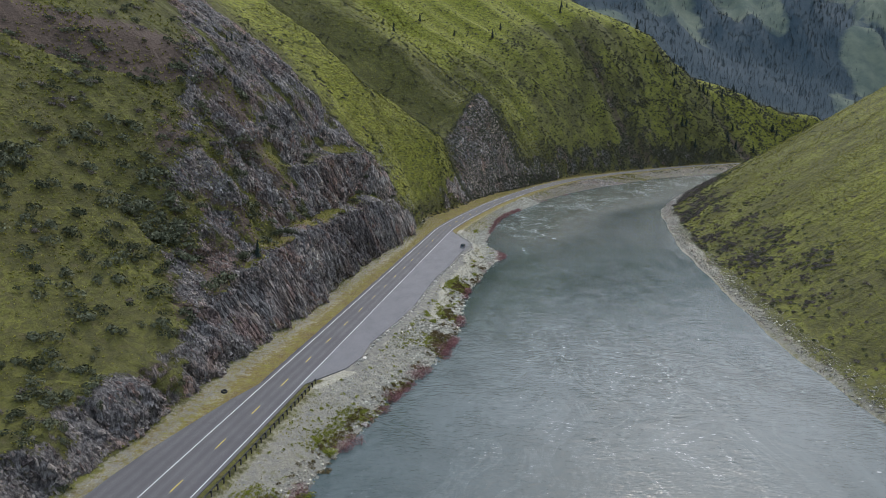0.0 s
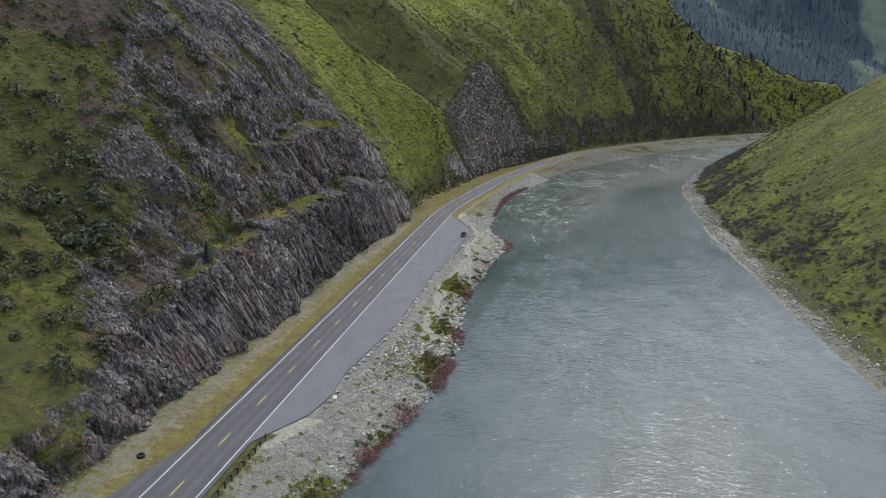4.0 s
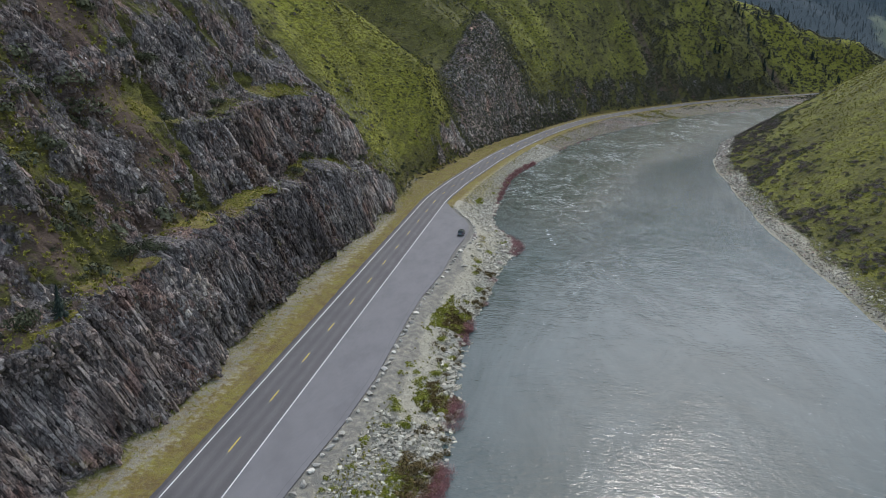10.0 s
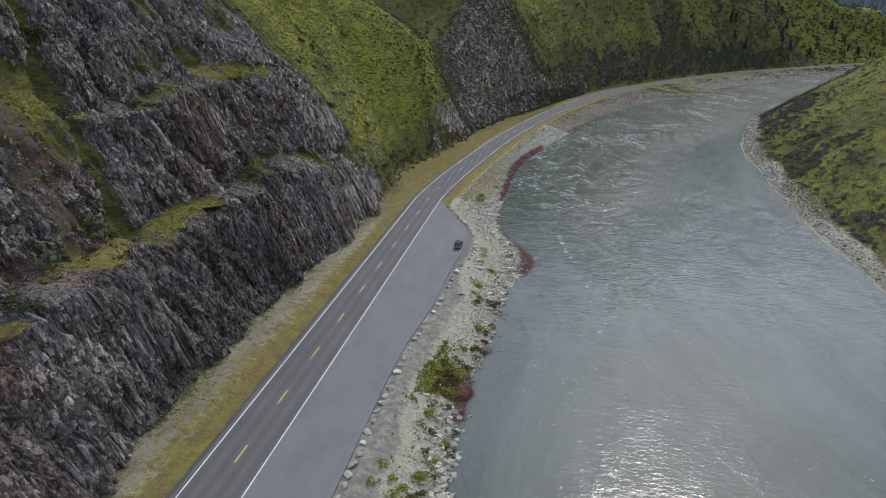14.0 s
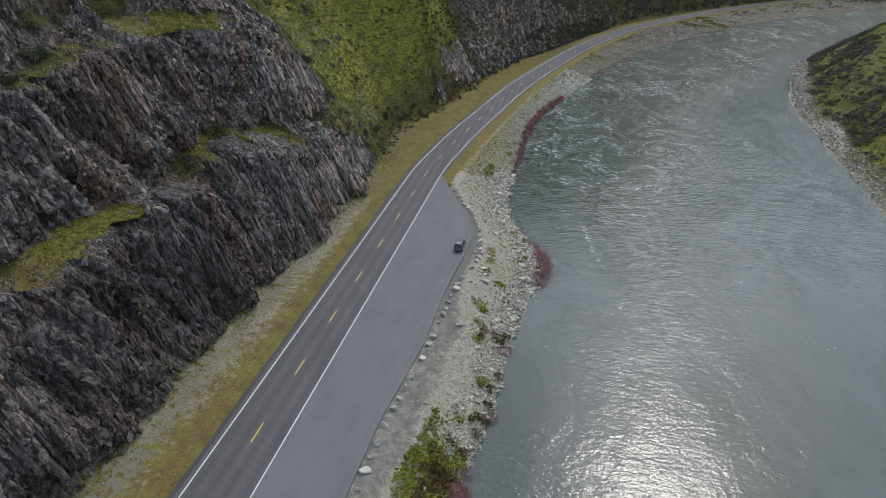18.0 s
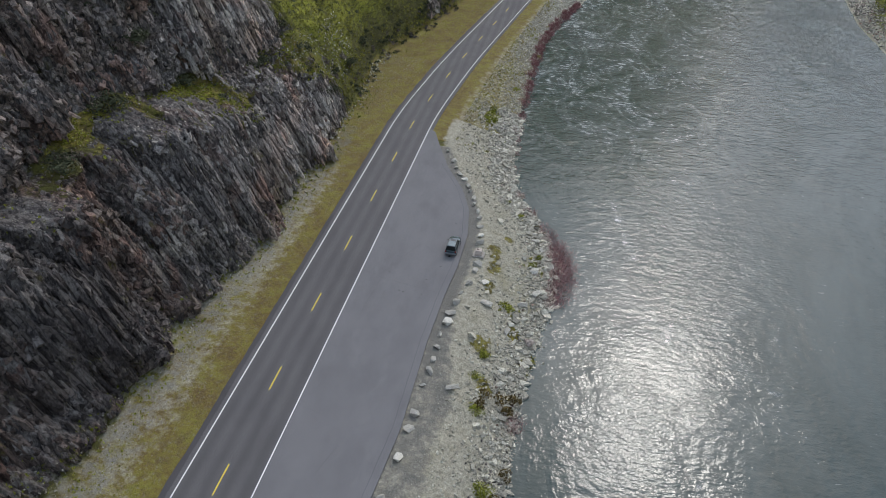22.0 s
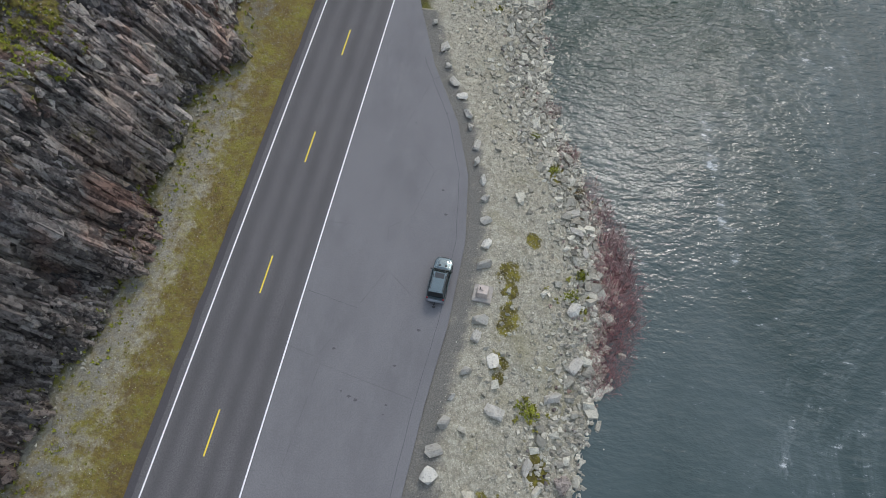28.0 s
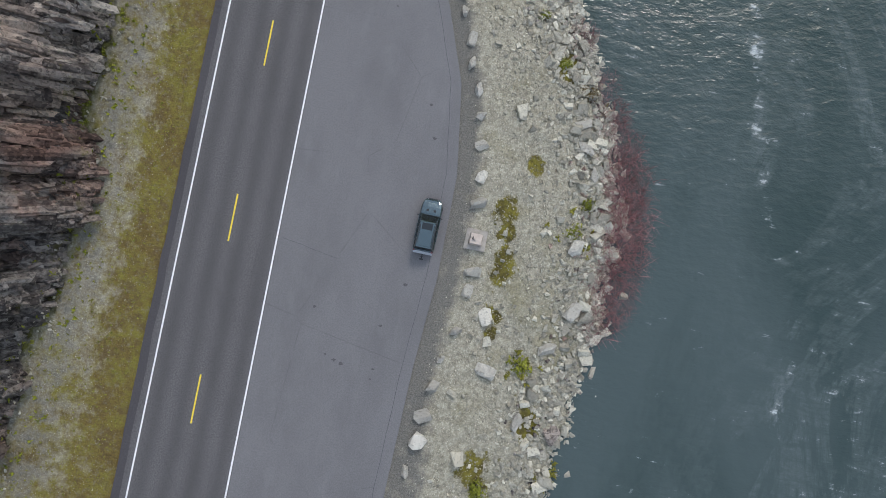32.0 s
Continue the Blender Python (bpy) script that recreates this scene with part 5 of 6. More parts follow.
bank_green = near_bank * clumped * (SHORE_GAP > 0.5) * (SHORE_GAP < 7)

planted("grass_tussocks", [
    (hill_near * (0.3 + patchy), 13000, 301, 0.30, 0.8), (hill_spur * (0.4 + patchy), 18000, 302, 0.30, 0.85), (ledges * (UPC < 7.5), 3000, 303, 0.2, 0.5),
    (hill_right * (0.3 + patchy) * (1 - 0.7 * ramp(RC, 5.2, 5.4)), 16000, 304, 0.40, 1.0), (verge_w, 5500, 305, 0.12, 0.3), (bank_green, 3000, 306, 0.2, 0.5), (near_bank * (YC < -60) * (0.1 + clumped), 1300, 318, 0.2, 0.5), (bank_w * (YC > 38) * (YC < 420) * (0.15 + clumped), 4500, 317, 0.3, 0.8), (hill_far * (1 - ramp(YC, 260, 360)), 9000, 307, 0.6, 1.4),
], TUSSOCKS, GRASS, "tufts of olive and fresh green bunch grass", "grass")
planted("ledge_moss", [(benches * (0.15 + clumped + 2 * ramp(cells(M_MOSS), 0.4, 0.7)), 6000, 308, 0.18, 0.45), (near_cliff * (UPC > 4.0) * (0.05 + clumped), 1600, 309, 0.2, 0.45), ((UPC > 1.7) * (UPC < 2.15) * (YC > -200) * (YC < 60), 1500, 310, 0.15, 0.4)], TUSSOCKS, SPRING, "yellow-green moss and grass on the rock ledges", "moss")
planted("sagebrush", [
    (hill_near * (0.15 + clumped), 480, 311, 0.9, 3.0), (hill_near * (UPC < 6.5) * (YC < -110) * (0.2 + clumped), 220, 316, 1.2, 3.2), (hill_spur * (0.2 + clumped), 700, 312, 0.5, 1.3), (ledges * clumped, 260, 313, 0.6, 1.7), (hill_right * (0.12 + clumped) * (1 - ramp(RC, 5.04, 5.16)), 900, 314, 0.8, 2.2), (hill_right * (0.1 + clumped), 300, 315, 0.6, 1.6),
], SHRUBS, SAGE, "grey-green sagebrush on the slopes", "shrubs")
planted("dark_brush", [
    (hill_near * (0.1 + clumped), 170, 321, 0.8, 2.6), (hill_near * (UPC < 6.5) * (YC < -120) * (0.15 + clumped), 90, 330, 1.2, 3.0), (hill_spur * (0.2 + clumped), 420, 322, 0.6, 1.5), (near_cliff * (UPC > 2.9) * (0.1 + clumped), 450, 323, 0.5, 1.6), (near_cliff * (UPC > 3.1) * (YC < -56) * (0.2 + clumped), 420, 328, 0.6, 1.9),
    (hill_right * (0.1 + clumped) * (1 - ramp(RC, 5.02, 5.10)), 160, 325, 0.8, 2.2), ((UPC > 1.95) * (UPC < 2.6) * (YC > 50) * (YC < 320), 420, 326, 0.8, 2.2), (hill_spur * (np.abs(UPC - 5.6) < 1.6) * (YC > 100) * (YC < 160), 260, 327, 0.6, 1.6),
], SHRUBS, BRUSH, "dark green and bare brown brush on the slopes", "shrubs")
planted("bare_brush", [
    (hill_near * (0.1 + clumped), 260, 361, 0.8, 2.4), (near_cliff * (UPC > 2.9) * (0.1 + clumped), 420, 362, 0.5, 1.7), (near_cliff * (UPC > 3.1) * (YC < -56) * (0.2 + clumped), 420, 363, 0.6, 1.9),
    (hill_right * (0.15 + clumped) * (1 - ramp(RC, 5.03, 5.09)), 900, 364, 1.0, 2.8), (hill_right * clumped * (1 - ramp(RC, 5.06, 5.2)), 240, 365, 0.8, 2.0), ((UPC > 1.95) * (UPC < 2.6) * (YC > 50) * (YC < 320), 200, 366, 0.8, 2.2),
], SHRUBS, TWIGGY, "bare brown and purple-grey twiggy brush on the slopes", "shrubs")
planted("verge_brush", [(bank_w * (YC > 150) * (RC < 2.5) * (0.15 + clumped), 260, 333, 0.8, 2.0)], SHRUBS, BRUSH, "dark brush scattered over the stony bank", "shrubs")
planted("hillside_brush", [(hill_far * (0.10 + 0.5 * patchy * clumped + 0.8 * in_gully) * (1 - 0.8 * ramp(UPC, 7.5, 8.5)), 14000, 324, 1.1, 3.0), ((UPC > 2.0) * (UPC < 10.5) * (YC > 120) * (YC < 260) * (0.2 + clumped), 900, 329, 0.8, 2.2)], FAR_SHRUBS, FAR_BRUSH, "olive and brown brush on the distant slopes", "shrubs")
planted("bank_scrub", [(bank_green, 380, 331, 0.4, 1.0), (near_bank * (YC < -60) * (0.1 + clumped) * (SHORE_GAP > 0.5), 130, 335, 0.4, 1.1), (bank_w * (YC > 40) * (SHORE_GAP > 1) * (0.1 + clumped), 420, 332, 0.5, 1.5)], SHRUBS, SPRING, "yellow-green scrub between the bank stones", "shrubs")
planted("brown_scrub", [(near_bank * (0.1 + clumped) * (SHORE_GAP > 0.3) * (SHORE_GAP < 5) * (YC < -20), 420, 334, 0.5, 1.3)], SHRUBS, AUTUMN, "olive-brown scrub low on the bank", "shrubs")
# Thin red willow stems along the waterline.
waterline = bank_w * (SHORE_GAP > -0.9) * (SHORE_GAP < 1.1)
planted("willow_stems", [(waterline * ((YC > 35) & (YC < 150)), 520, 341, 0.6, 1.3), (waterline * (YC > 150) * (YC < 500) * clumped, 300, 343, 0.8, 1.6), (waterline * ((YC > -190) & (YC < -20)) * clumped, 420, 342, 0.6, 1.4)], TWIGS, WILLOW, "reddish bare willow stems at the waterline", "shrubs", upright=0.9)


def wood(bm, x0, x1, r0, r1, sides=6):
    """A tapered stick from one point to another."""
    a, b = Vector(x0), Vector(x1)
    m = Matrix.Translation((a + b) / 2) @ (b - a).to_track_quat("Z", "Y").to_matrix().to_4x4()
    bmesh.ops.create_cone(bm, cap_ends=True, segments=sides, radius1=r0, radius2=r1, depth=(b - a).length, matrix=m)


def bush(name, seed, leaves, leaf, mat, label, twiggy=False):
    """A shrub of its own: woody stems and a crown."""
    r = np.random.default_rng(seed)
    root = tagged(new(name), label, "shrub")
    bm = bmesh.new()
    for k in range(7):
        a = r.uniform(0, 6.28)
        wood(bm, (0.06 * math.cos(a), 0.06 * math.sin(a), -0.1), (0.4 * math.cos(a), 0.4 * math.sin(a), r.uniform(0.35, 0.7)), 0.035, 0.012, 5)
    part("stem", bm, BARK, root)
    v, f = blade_template(seed, 330, 0.76, 0.85, 0.0075, 0.6, 1.45) if twiggy else crown_template(seed, leaves, leaf, 7)
    part("crown", mesh_from("crown", v, f, mat), mat, root)
    return root


def place(ob, first, x, y, s, label="", turn=0.0, tall=1.0):
    z = land_z(x, y) if x > road_x(y) + 3 else hill_z(x, y)
    m = pose(x, y, z - 0.05 * s, 0, 0, turn)
    if first:
        ob.matrix_world = m
        ob.scale = (s, s, s * tall)
        return ob
    c = copy_thing(ob, m)
    c.scale = (s, s, s * tall)
    if label:
        c["label"] = label
    return c


def hill_z(x, y):
    i = int(np.clip(np.searchsorted(LAND_Y, y), 1, len(LAND_Y) - 1))
    cols = np.where(~RIGHT_COLS)[0]
    j = cols[np.argmin(np.abs(LX[i][cols] - x))]
    return float(LZ[i][j])


r = np.random.default_rng(77)
willows = [bush("willow_bush", 401 + k, 0, 0, WILLOW, "bare red-stemmed willow bush at the water's edge", True) for k in range(3)]
n = 0
for y, gap, s in ((-1, 0.4, 1.5), (1, 0.0, 1.7), (3, 0.2, 1.9), (4.5, -0.5, 1.8), (6, 0.3, 2.0), (7.5, -0.4, 1.9), (9, 0.2, 1.8), (10.5, -0.4, 1.8), (12, 0.1, 1.7), (13.5, -0.4, 1.5), (15.5, 0.2, 1.4), (18, 0.0, 1.2), (21.5, 0.4, 1.1), (27, 0.3, 1.0), (-24, 0.3, 1.2), (-40, 0.4, 1.1), (-59, 0.4, 1.5), (-62, 0.2, 1.3), (-86, 0.3, 1.9), (-89, 0.5, 1.8), (-92, 0.2, 1.6), (-104, 0.3, 1.7), (-112, 1.6, 2.0), (-115, 0.6, 1.8), (-129, 1.2, 2.2), (-132, 0.8, 1.9), (-144, 0.8, 1.8), (-150, 0.6, 1.4), (-165, 0.8, 1.9), (-168, 1.2, 1.7), (-183, 0.8, 1.6), (60, 0.4, 1.4), (68, 0.3, 1.5), (76, 0.3, 1.4), (84, 0.4, 1.6), (93, 0.3, 1.5), (102, 0.4, 1.5), (112, 0.4, 1.3), (122, 0.6, 1.3)):
    place(willows[n % 3], n < 3, float(shore_x(y)) - gap - 0.6, y, s, "", r.uniform(0, 360), r.uniform(0.7, 0.95))
    n += 1
greens = [bush("bank_shrub", 421 + k, 420, 0.075, SPRING, "yellow-green leafy shrub on the stony bank") for k in range(3)]
n = 0
for x, y, s in ((18.5, -93, 1.6), (20.5, -97, 1.7), (22, -78, 1.7), (22.5, -74, 1.3), (22, -51, 1.6), (20.5, -64, 1.5), (22, -24, 1.2), (22, -15, 1.3), (24, -34, 1.5), (22.5, -57, 1.8), (21.5, -88, 1.9), (16.5, -171, 1.8), (17, -184, 1.6), (17.5, -153, 1.4), (23.5, -70, 1.4), (21.2, -19, 1.0), (20.8, 22.3, 0.8), (23.0, 19, 0.9), (25, 52, 0.9), (14, 58, 1.0), (17, 72, 1.2), (20, 98, 1.4), (28, 178, 1.6)):
    place(greens[n % 3], n < 3, x, y, s, "", r.uniform(0, 360), r.uniform(0.6, 0.9))
    n += 1
browns = [bush("autumn_shrub", 441 + k, 460, 0.07, AUTUMN, "olive-brown leafy shrub on the riverbank") for k in range(2)]
n = 0
for x, y, s in ((23, -106, 2.6), (25, -104.5, 2.3), (22.5, -103.5, 1.8), (24.5, -108, 2.0), (26, -101, 1.5), (22.0, -128, 1.4), (20.5, -150, 1.3), (25.5, 17, 0.9), (17.5, -176, 1.4)):
    place(browns[n % 2], n < 2, x, y, s, "", r.uniform(0, 360), 0.7)
    n += 1
junipers = [bush("juniper", 461 + k, 620, 0.06, BRUSH, "dark green juniper bush on the cliff ledge") for k in range(3)]
n = 0
for x, y, s in ((-24, -84, 2.2), (-26, -88, 2.6), (-25, -112, 2.6), (-25, -106, 1.6), (-39, -53, 2.4), (-38, -31, 2.2), (-40, -22, 1.9), (-37, -38, 1.6), (-24, -20, 2.2), (-25.5, -8, 2.4), (-26, 0, 2.2), (-24, 6, 2.0), (-20.5, 24, 2.2), (-25, 33, 2.0), (-28, -62, 1.8), (-46, -100, 2.4), (-40, -118, 2.2), (-33, -122, 2.0), (-45, -130, 2.6), (-56, -112, 2.2), (-38, -140, 2.2), (-60, -135, 2.0), (-44, -48, 2.6), (-43, -58, 2.2), (-14.5, 40, 1.8), (-16, 56, 1.9), (-17, 70, 2.0)):
    place(junipers[n % 3], n < 3, x, y, 1.25 * s, "", r.uniform(0, 360), r.uniform(0.75, 1.0))
    n += 1


def pine(seed):
    tree = tagged(new("pine_tree"), "dark green conifer on the grassy canyon slope", "tree", "scattered pines")
    bm = bmesh.new()
    wood(bm, (0, 0, -0.05), (0, 0, 0.95), 0.022, 0.004, 7)
    part("trunk", bm, BARK, tree)
    v, f = conifer_template(seed, 15, 10)
    part("crown", mesh_from("crown", v, f, NEEDLE), NEEDLE, tree)
    return tree


pines = [pine(480 + k) for k in range(3)]
n = 0
for y0, y1, lo, hi, count, small, tall in ((560, 800, -95, -16, 56, 6, 13), (330, 560, -120, -60, 8, 5, 9), (240, 330, -130, -90, 3, 5, 8)):
    for k in range(count):
        y = r.uniform(y0, y1)
        x = float(road_x(y)) + r.uniform(lo, hi)
        place(pines[n % 3], n < 3, x, y, r.uniform(small, tall), "", r.uniform(0, 360), 1.0)
        n += 1
for x, y, s in ((-23.5, -108, 5.0), (-62, -42, 3.0), (-66, -30, 3.4), (-70, -10, 3.6)):
    place(pines[n % 3], False, x, y, s, "small dark pine on the cliff ledge", r.uniform(0, 360), 1.0)
    n += 1
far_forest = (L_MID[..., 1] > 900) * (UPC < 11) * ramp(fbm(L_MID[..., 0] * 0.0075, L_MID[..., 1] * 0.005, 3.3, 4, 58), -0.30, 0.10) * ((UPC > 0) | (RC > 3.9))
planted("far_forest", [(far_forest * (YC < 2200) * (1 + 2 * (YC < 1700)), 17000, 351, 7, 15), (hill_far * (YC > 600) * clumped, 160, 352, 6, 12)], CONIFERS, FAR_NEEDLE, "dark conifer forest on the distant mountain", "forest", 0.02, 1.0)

# ---- guard rail ----
def guard_rail():
    rail = tagged(new("guard_rail"), "dull dark steel guard rail on dark posts beside the road", "guard rail")
    ys = np.arange(-420, -147.9, 1.9)
    prof = [(0, 0.48), (-0.05, 0.53), (-0.05, 0.58), (0.0, 0.62), (0, 0.66), (-0.05, 0.70), (-0.05, 0.75), (0, 0.80), (0.02, 0.80), (-0.03, 0.75), (-0.03, 0.70), (0.02, 0.66), (0.02, 0.62), (-0.03, 0.58), (-0.03, 0.53), (0.02, 0.48)]
    k = len(prof)
    v = np.array([(5.85 + x, y, z - 0.1) for y in ys for x, z in prof])
    f = np.array([(i * k + j, i * k + (j + 1) % k, (i + 1) * k + (j + 1) % k, (i + 1) * k + j) for i in range(len(ys) - 1) for j in range(k)])
    part("rail", mesh_from("rail", v, f, STEEL), STEEL, rail, "dull weathered steel beam")
    bm = bmesh.new()
    box(bm, -0.09, 0.09, -0.09, 0.09, -0.9, 0.74, 0.012)
    post_me = bpy.data.meshes.new("post")
    bm.to_mesh(post_me), bm.free()
    bm = bmesh.new()
    box(bm, -0.16, 0.0, -0.08, 0.08, 0.36, 0.70, 0.01)
    block_me = bpy.data.meshes.new("block")
    bm.to_mesh(block_me), bm.free()
    for y in ys[ys > -215]:
        p = part("post", post_me, TIMBER, rail)
        p.location = (6.12, y, 0)
        b = part("block", block_me, TIMBER, p)
        b.location = (-0.09, 0, 0)
    bm = bmesh.new()
    box(bm, 5.78, 5.9, -148.15, -147.6, 0.34, 0.72, 0.03)
    part("end_terminal", bm, STEEL, rail, "blunt steel end piece")
    return rail


guard_rail()


# ---- plinth of a roadside marker ----
def marker():
    m = tagged(new("stone_marker"), "low concrete pad with a pale stone marker block", "monument")
    bm = bmesh.new()
    box(bm, -0.8, 0.8, -0.8, 0.8, -0.35, 0.14, 0.04)
    part("pad", bm, CONCRETE, m)
    bm = bmesh.new()
    box(bm, -0.5, 0.5, -0.46, 0.46, 0.135, 0.85, 0.03)
    for v in bm.verts:
        if v.co.z > 0.5:
            v.co.x *= 0.86
            v.co.y *= 0.86
    part("block", bm, PALE_STONE, m)
    bm = bmesh.new()
    box(bm, -0.20, 0.06, -0.12, 0.14, 0.848, 1.0, 0.03)
    part("cap", bm, PALE_STONE, m)
    bm = bmesh.new()
    box(bm, -0.28, -0.205, -0.10, 0.12, 0.86, 0.97, 0.005)
    part("plaque", bm, DARK_METAL, m, "dark metal plaque")
    m.matrix_world = pose(18.35, 3.4, land_z(18.35, 3.4) + 0.04, 0, 0, -2)


marker()


# ---- dark drum on the verge ----
def drum():
    d = tagged(new("road_debris"), "small dark worn tyre lying on the grassy verge", "tyre")
    bm = bmesh.new()
    n, k = 20, 8
    rows = []
    for i in range(n):
        a = 6.283 * i / n
        rows.append([bm.verts.new(((0.36 + 0.12 * math.cos(b)) * math.cos(a), (0.36 + 0.12 * math.cos(b)) * math.sin(a), 0.15 + 0.15 * math.sin(b))) for b in [6.283 * j / k for j in range(k)]])
    for i in range(n):
        for j in range(k):
            bm.faces.new((rows[i][j], rows[(i + 1) % n][j], rows[(i + 1) % n][(j + 1) % k], rows[i][(j + 1) % k]))
    part("casing", bm, RUBBER, d)
    d.matrix_world = pose(-9.4, -156.6, hill_z(-9.4, -156.6), 6, 8, 0) @ Matrix.Diagonal((1.3, 1.3, 1.5, 1))


drum()


# ---- parked car ----
def loft(sections, close=True):
    """A skin through rings of points (lists of equal length)."""
    bm = bmesh.new()
    rings = [[bm.verts.new(p) for p in s] for s in sections]
    k = len(rings[0])
    for a, b in zip(rings, rings[1:]):
        for i in range(k):
            j = (i + 1) % k
            bm.faces.new((a[i], a[j], b[j], b[i]))
    if close:
        bm.faces.new(rings[0][::-1]), bm.faces.new(rings[-1])
    bmesh.ops.recalc_face_normals(bm, faces=bm.faces)
    return bm


def car():
    c = tagged(new("parked_car"), "dark teal estate SUV parked on the pull-out", "car")
    L, W2 = 4.45, 0.88

    def ring(y, w, z0, z1, crown=0.04):
        """Outline of the lower body at y: half width w, from z0 up to z1."""
        return [(-w * 0.86, y, z0), (w * 0.86, y, z0), (w, y, z0 + 0.12), (w * 1.01, y, (z0 + z1) / 2), (w * 0.97, y, z1 - 0.06), (w * 0.9, y, z1), (w * 0.4, y, z1 + crown), (-w * 0.4, y, z1 + crown), (-w * 0.9, y, z1), (-w * 0.97, y, z1 - 0.06), (-w * 1.01, y, (z0 + z1) / 2), (-w, y, z0 + 0.12)]

    body = loft([ring(-2.16, 0.78, 0.42, 0.86, 0.0), ring(-2.12, 0.84, 0.34, 0.98, 0.01), ring(-1.9, 0.875, 0.30, 1.02, 0.0), ring(-1.2, W2, 0.28, 1.03, 0.0), ring(0.0, W2, 0.28, 1.02, 0.0), ring(0.78, W2, 0.28, 1.01, 0.02), ring(1.0, W2, 0.28, 1.0, 0.05), ring(1.5, 0.86, 0.30, 0.96, 0.05), ring(1.8, 0.81, 0.32, 0.92, 0.045), ring(2.0, 0.73, 0.35, 0.87, 0.035), ring(2.13, 0.62, 0.38, 0.80, 0.02), ring(2.2, 0.48, 0.44, 0.70, 0.0)])
    part("body", body, PAINT, c, "dark teal painted body")

    # greenhouse: glass below, painted roof above
    def box4(lo, hi):
        """lo, hi: (x, y0, y1, z) of a tapered cabin."""
        (xa, a0, a1, za), (xb, b0, b1, zb) = lo, hi
        return loft([[(-xa, a0, za), (xa, a0, za), (xa, a1, za), (-xa, a1, za)], [(-xb, b0, zb), (xb, b0, zb), (xb, b1, zb), (-xb, b1, zb)]])

    part("glass_cabin", box4((0.80, -2.06, 0.86, 1.0), (0.655, -1.86, 0.20, 1.60)), GLASS, c, "dark tinted glass")
    roof = box4((0.68, -1.90, 0.24, 1.585), (0.62, -1.82, 0.12, 1.66))
    bmesh.ops.bevel(roof, geom=[e for e in roof.edges], offset=0.03, segments=2, affect="EDGES")
    roof = part("roof", roof, PAINT, c)
    bm = bmesh.new()
    box(bm, -0.44, 0.44, -0.46, 0.06, 1.655, 1.672, 0.006)
    part("sunroof", bm, GLASS, roof, "tinted glass sunroof")
    for sx in (-1, 1):
        bm = bmesh.new()
        box(bm, sx * 0.57 - 0.02, sx * 0.57 + 0.02, -1.7, -0.05, 1.68, 1.72, 0.01)
        for y in (-1.65, -0.9, -0.1):
            box(bm, sx * 0.57 - 0.02, sx * 0.57 + 0.02, y - 0.03, y + 0.03, 1.63, 1.70)
        part("roof_rail", bm, TRIM, roof, "black roof rail")
        # pillars
        for (y0, y1, q0, q1) in ((0.80, 0.90, 0.15, 0.25), (-0.32, -0.22, -0.38, -0.28), (-1.28, -1.16, -1.28, -1.16), (-2.08, -1.92, -1.88, -1.76)):
            a = [(sx * 0.806, y0, 1.0), (sx * 0.806, y1, 1.0), (sx * 0.765, y1, 1.0), (sx * 0.765, y0, 1.0)]
            b = [(sx * 0.666, q0, 1.60), (sx * 0.666, q1, 1.60), (sx * 0.62, q1, 1.60), (sx * 0.62, q0, 1.60)]
            part("pillar", loft([a, b]), PAINT, c)
        # doors with handles
        for y0, y1 in ((-0.26, 0.80), (-1.22, -0.32)):
            bm = bmesh.new()
            box(bm, sx * 0.885 - 0.012, sx * 0.885 + 0.012, y0, y1, 0.42, 0.97, 0.01)
            door = part("door", bm, PAINT, c)
            bm = bmesh.new()
            box(bm, sx * 0.905 - 0.012, sx * 0.905 + 0.012, y0 + 0.06, y0 + 0.24, 0.86, 0.90, 0.008)
            part("handle", bm, TRIM, door, "black handle")
        bm = bmesh.new()
        box(bm, sx * 0.98 - 0.10, sx * 0.98 + 0.08, 0.62, 0.72, 1.00, 1.14, 0.03)
        part("mirror", bm, TRIM, c, "black wing mirror")
        bm = bmesh.new()
        box(bm, -0.15, 0.15, -0.05, 0.05, 0.66, 0.82, 0.03, pose(sx * 0.52, 2.06, 0, 0, 0, -26 * sx))
        part("headlight", bm, LAMP, c, "clear headlight")
        bm = bmesh.new()
        box(bm, sx * 0.74 - 0.08, sx * 0.74 + 0.08, -2.19, -2.10, 0.72, 1.0, 0.02)
        part("tail_light", bm, RED_LAMP, c, "red tail light")
        bm = bmesh.new()
        box(bm, sx * 0.30 - 0.10, sx * 0.30 + 0.10, 1.10, 1.28, 1.025, 1.06, 0.01)
        part("hood_vent", bm, TRIM, c, "dark hood vent")
        for y in (-1.35, 1.38):
            w = new("wheel")
            w.parent = c
            w.matrix_local = pose(sx * 0.77, y, 0.35, 0, 90, 0)
            bm = bmesh.new()
            n, prof = 24, [(0.22, -0.11), (0.32, -0.115), (0.35, -0.08), (0.355, 0.08), (0.32, 0.115), (0.22, 0.11)]
            rings = [[bm.verts.new((q * math.cos(6.283 * i / n), q * math.sin(6.283 * i / n), z)) for q, z in prof] for i in range(n)]
            for i in range(n):
                for j in range(len(prof) - 1):
                    bm.faces.new((rings[i][j], rings[(i + 1) % n][j], rings[(i + 1) % n][j + 1], rings[i][j + 1]))
            part("tyre", bm, RUBBER, w)
            bm = bmesh.new()
            bmesh.ops.create_cone(bm, cap_ends=True, segments=24, radius1=0.22, radius2=0.22, depth=0.12)
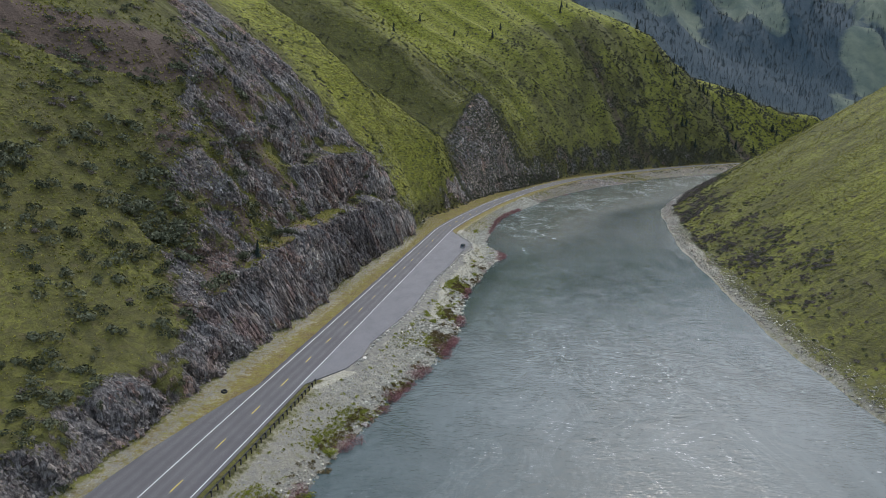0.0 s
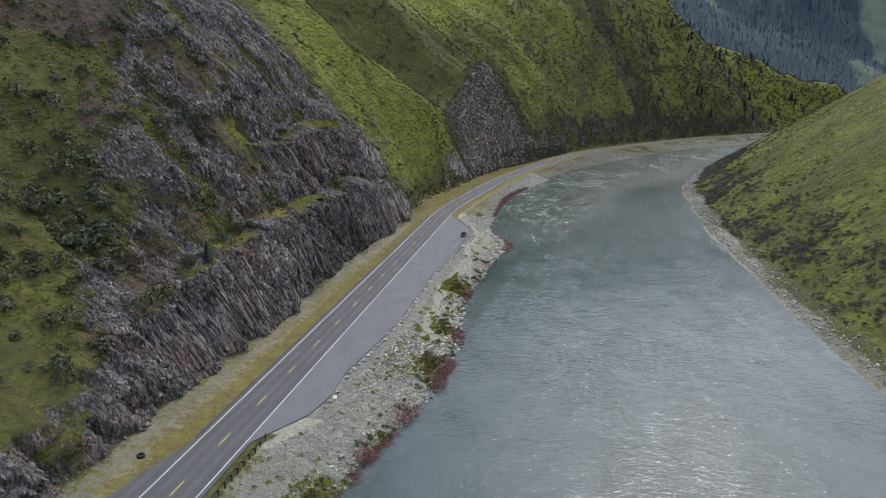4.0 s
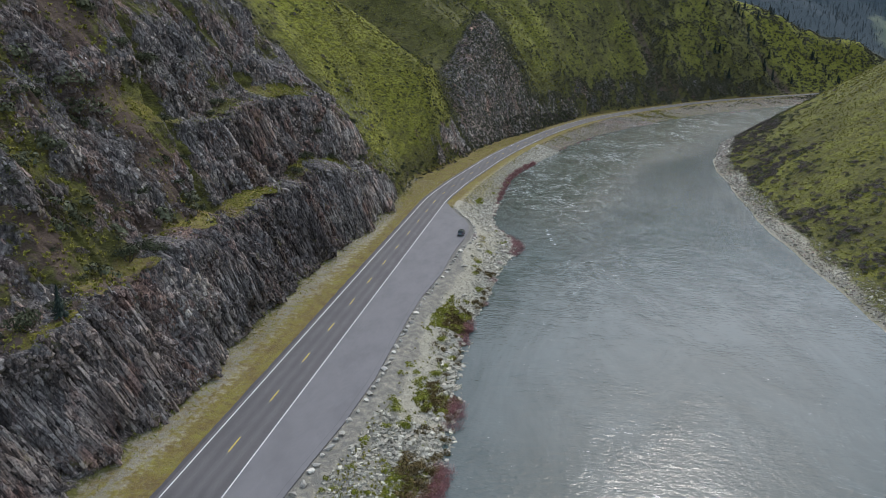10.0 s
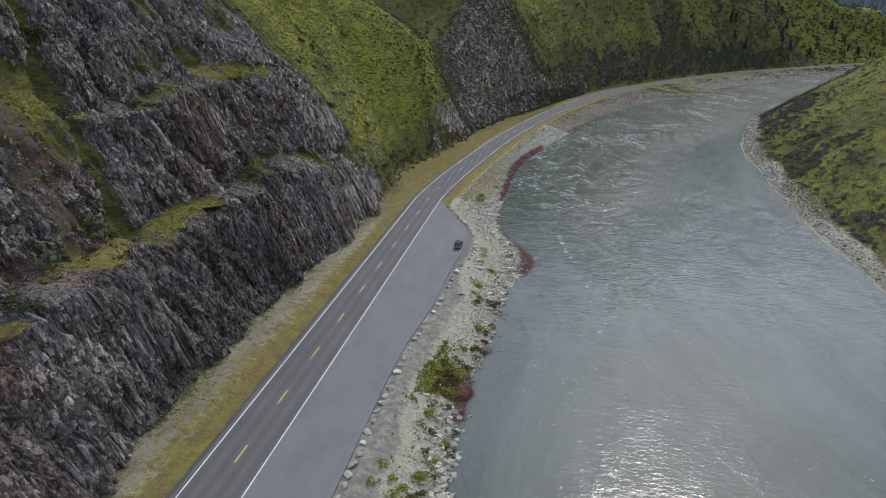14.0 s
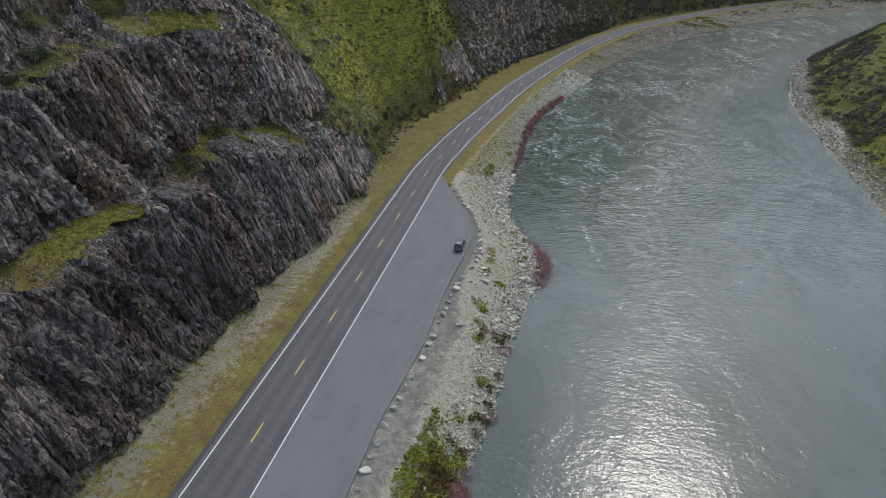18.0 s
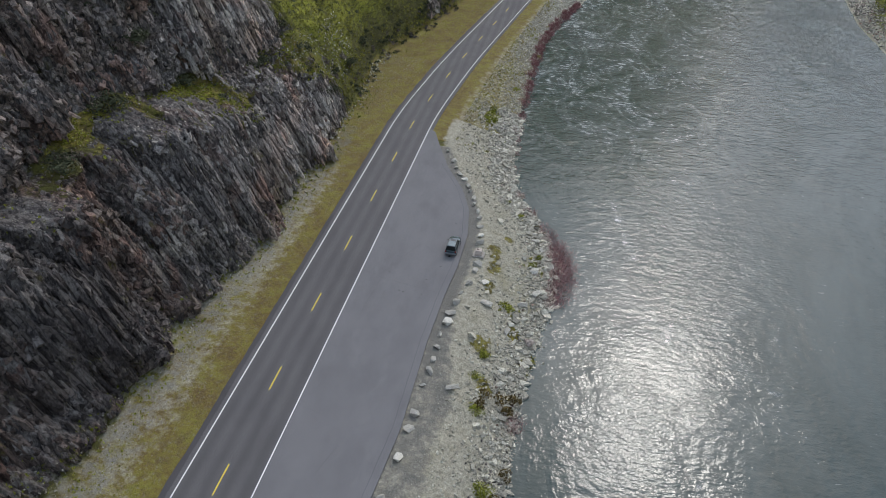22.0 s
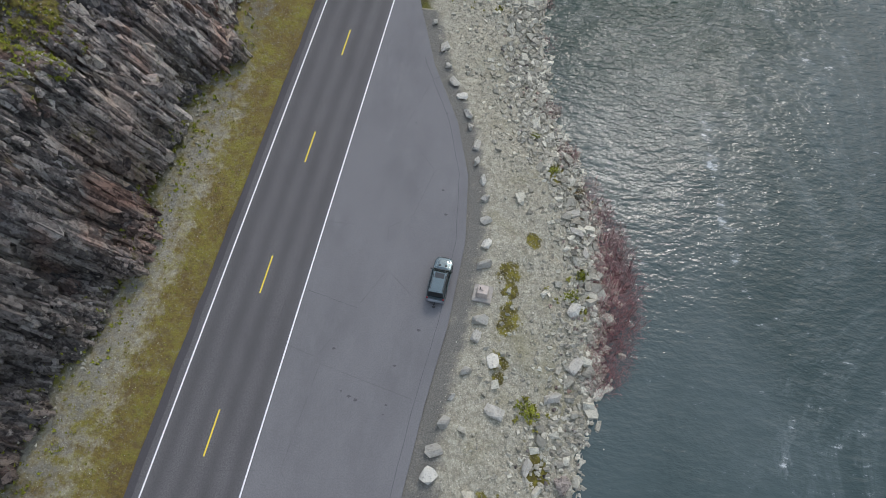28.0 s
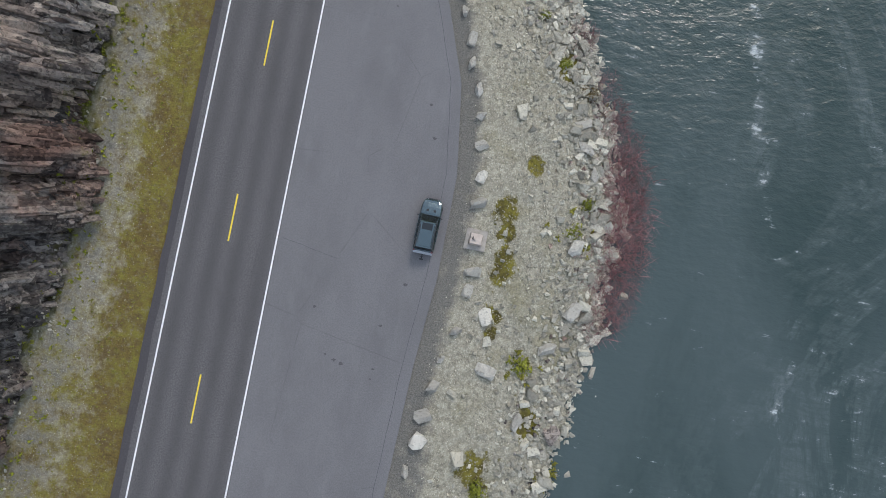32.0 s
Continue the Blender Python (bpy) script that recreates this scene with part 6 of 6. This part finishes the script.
            for k in range(5):
                box(bm, -0.03, 0.03, 0.03, 0.20, -0.095, 0.095, 0.0, pose(0, 0, 0, 0, 0, 72 * k))
            part("rim", bm, ALLOY, w, "alloy rim")
    # bonnet, windscreen, bumpers, plate
    bm = bmesh.new()
    box(bm, -0.66, 0.66, 0.98, 2.02, 0, 0.02, 0.008)
    for v in bm.verts:
        v.co.x *= 1 - 0.24 * max(0, v.co.y - 1.0) ** 2
        v.co.z += 1.05 - 0.085 * max(0, v.co.y - 1.0) - 0.05 * max(0, v.co.y - 1.6) - 0.045 * (v.co.x / 0.7) ** 2
    part("hood", bm, PAINT, c)
    bm = bmesh.new()
    box(bm, -0.60, 0.60, 2.02, 2.26, 0.36, 0.60, 0.07)
    part("front_bumper", bm, TRIM, c, "black bumper")
    bm = bmesh.new()
    box(bm, -0.40, 0.40, 2.12, 2.215, 0.63, 0.78, 0.015)
    part("grille", bm, TRIM, c)
    bm = bmesh.new()
    box(bm, -0.82, 0.82, -2.34, -2.08, 0.40, 0.64, 0.04)
    bumper = part("rear_bumper", bm, ALLOY, c, "grey step bumper")
    bm = bmesh.new()
    box(bm, -0.70, 0.70, -2.115, -2.075, 0.64, 1.04, 0.015)
    gate = part("tailgate", bm, PAINT, c)
    bm = bmesh.new()
    box(bm, -0.16, 0.16, -2.13, -2.11, 0.72, 0.82, 0.004)
    part("number_plate", bm, WHITE, gate, "plain pale plate")
    bm = bmesh.new()
    box(bm, -0.04, 0.04, -2.86, -2.30, 0.40, 0.46, 0.006)
    box(bm, -0.15, 0.15, -2.84, -2.72, 0.36, 0.52, 0.015)
    box(bm, -0.10, 0.10, -2.60, -2.54, 0.38, 0.50, 0.01)
    bmesh.ops.create_uvsphere(bm, u_segments=10, v_segments=8, radius=0.05, matrix=Matrix.Translation((0, -2.58, 0.54)))
    part("tow_hitch", bm, DARK_METAL, c, "dark tow hitch with ball")
    bm = bmesh.new()
    box(bm, -0.6, 0.6, -1.92, -1.83, 1.60, 1.66, 0.02)
    part("rear_spoiler", bm, PAINT, c)
    c.matrix_world = pose(14.66, 3.75, 0.0, 0, 0, -1.8) @ Matrix.Diagonal((0.9, 0.92, 0.94, 1))
    return c


car()
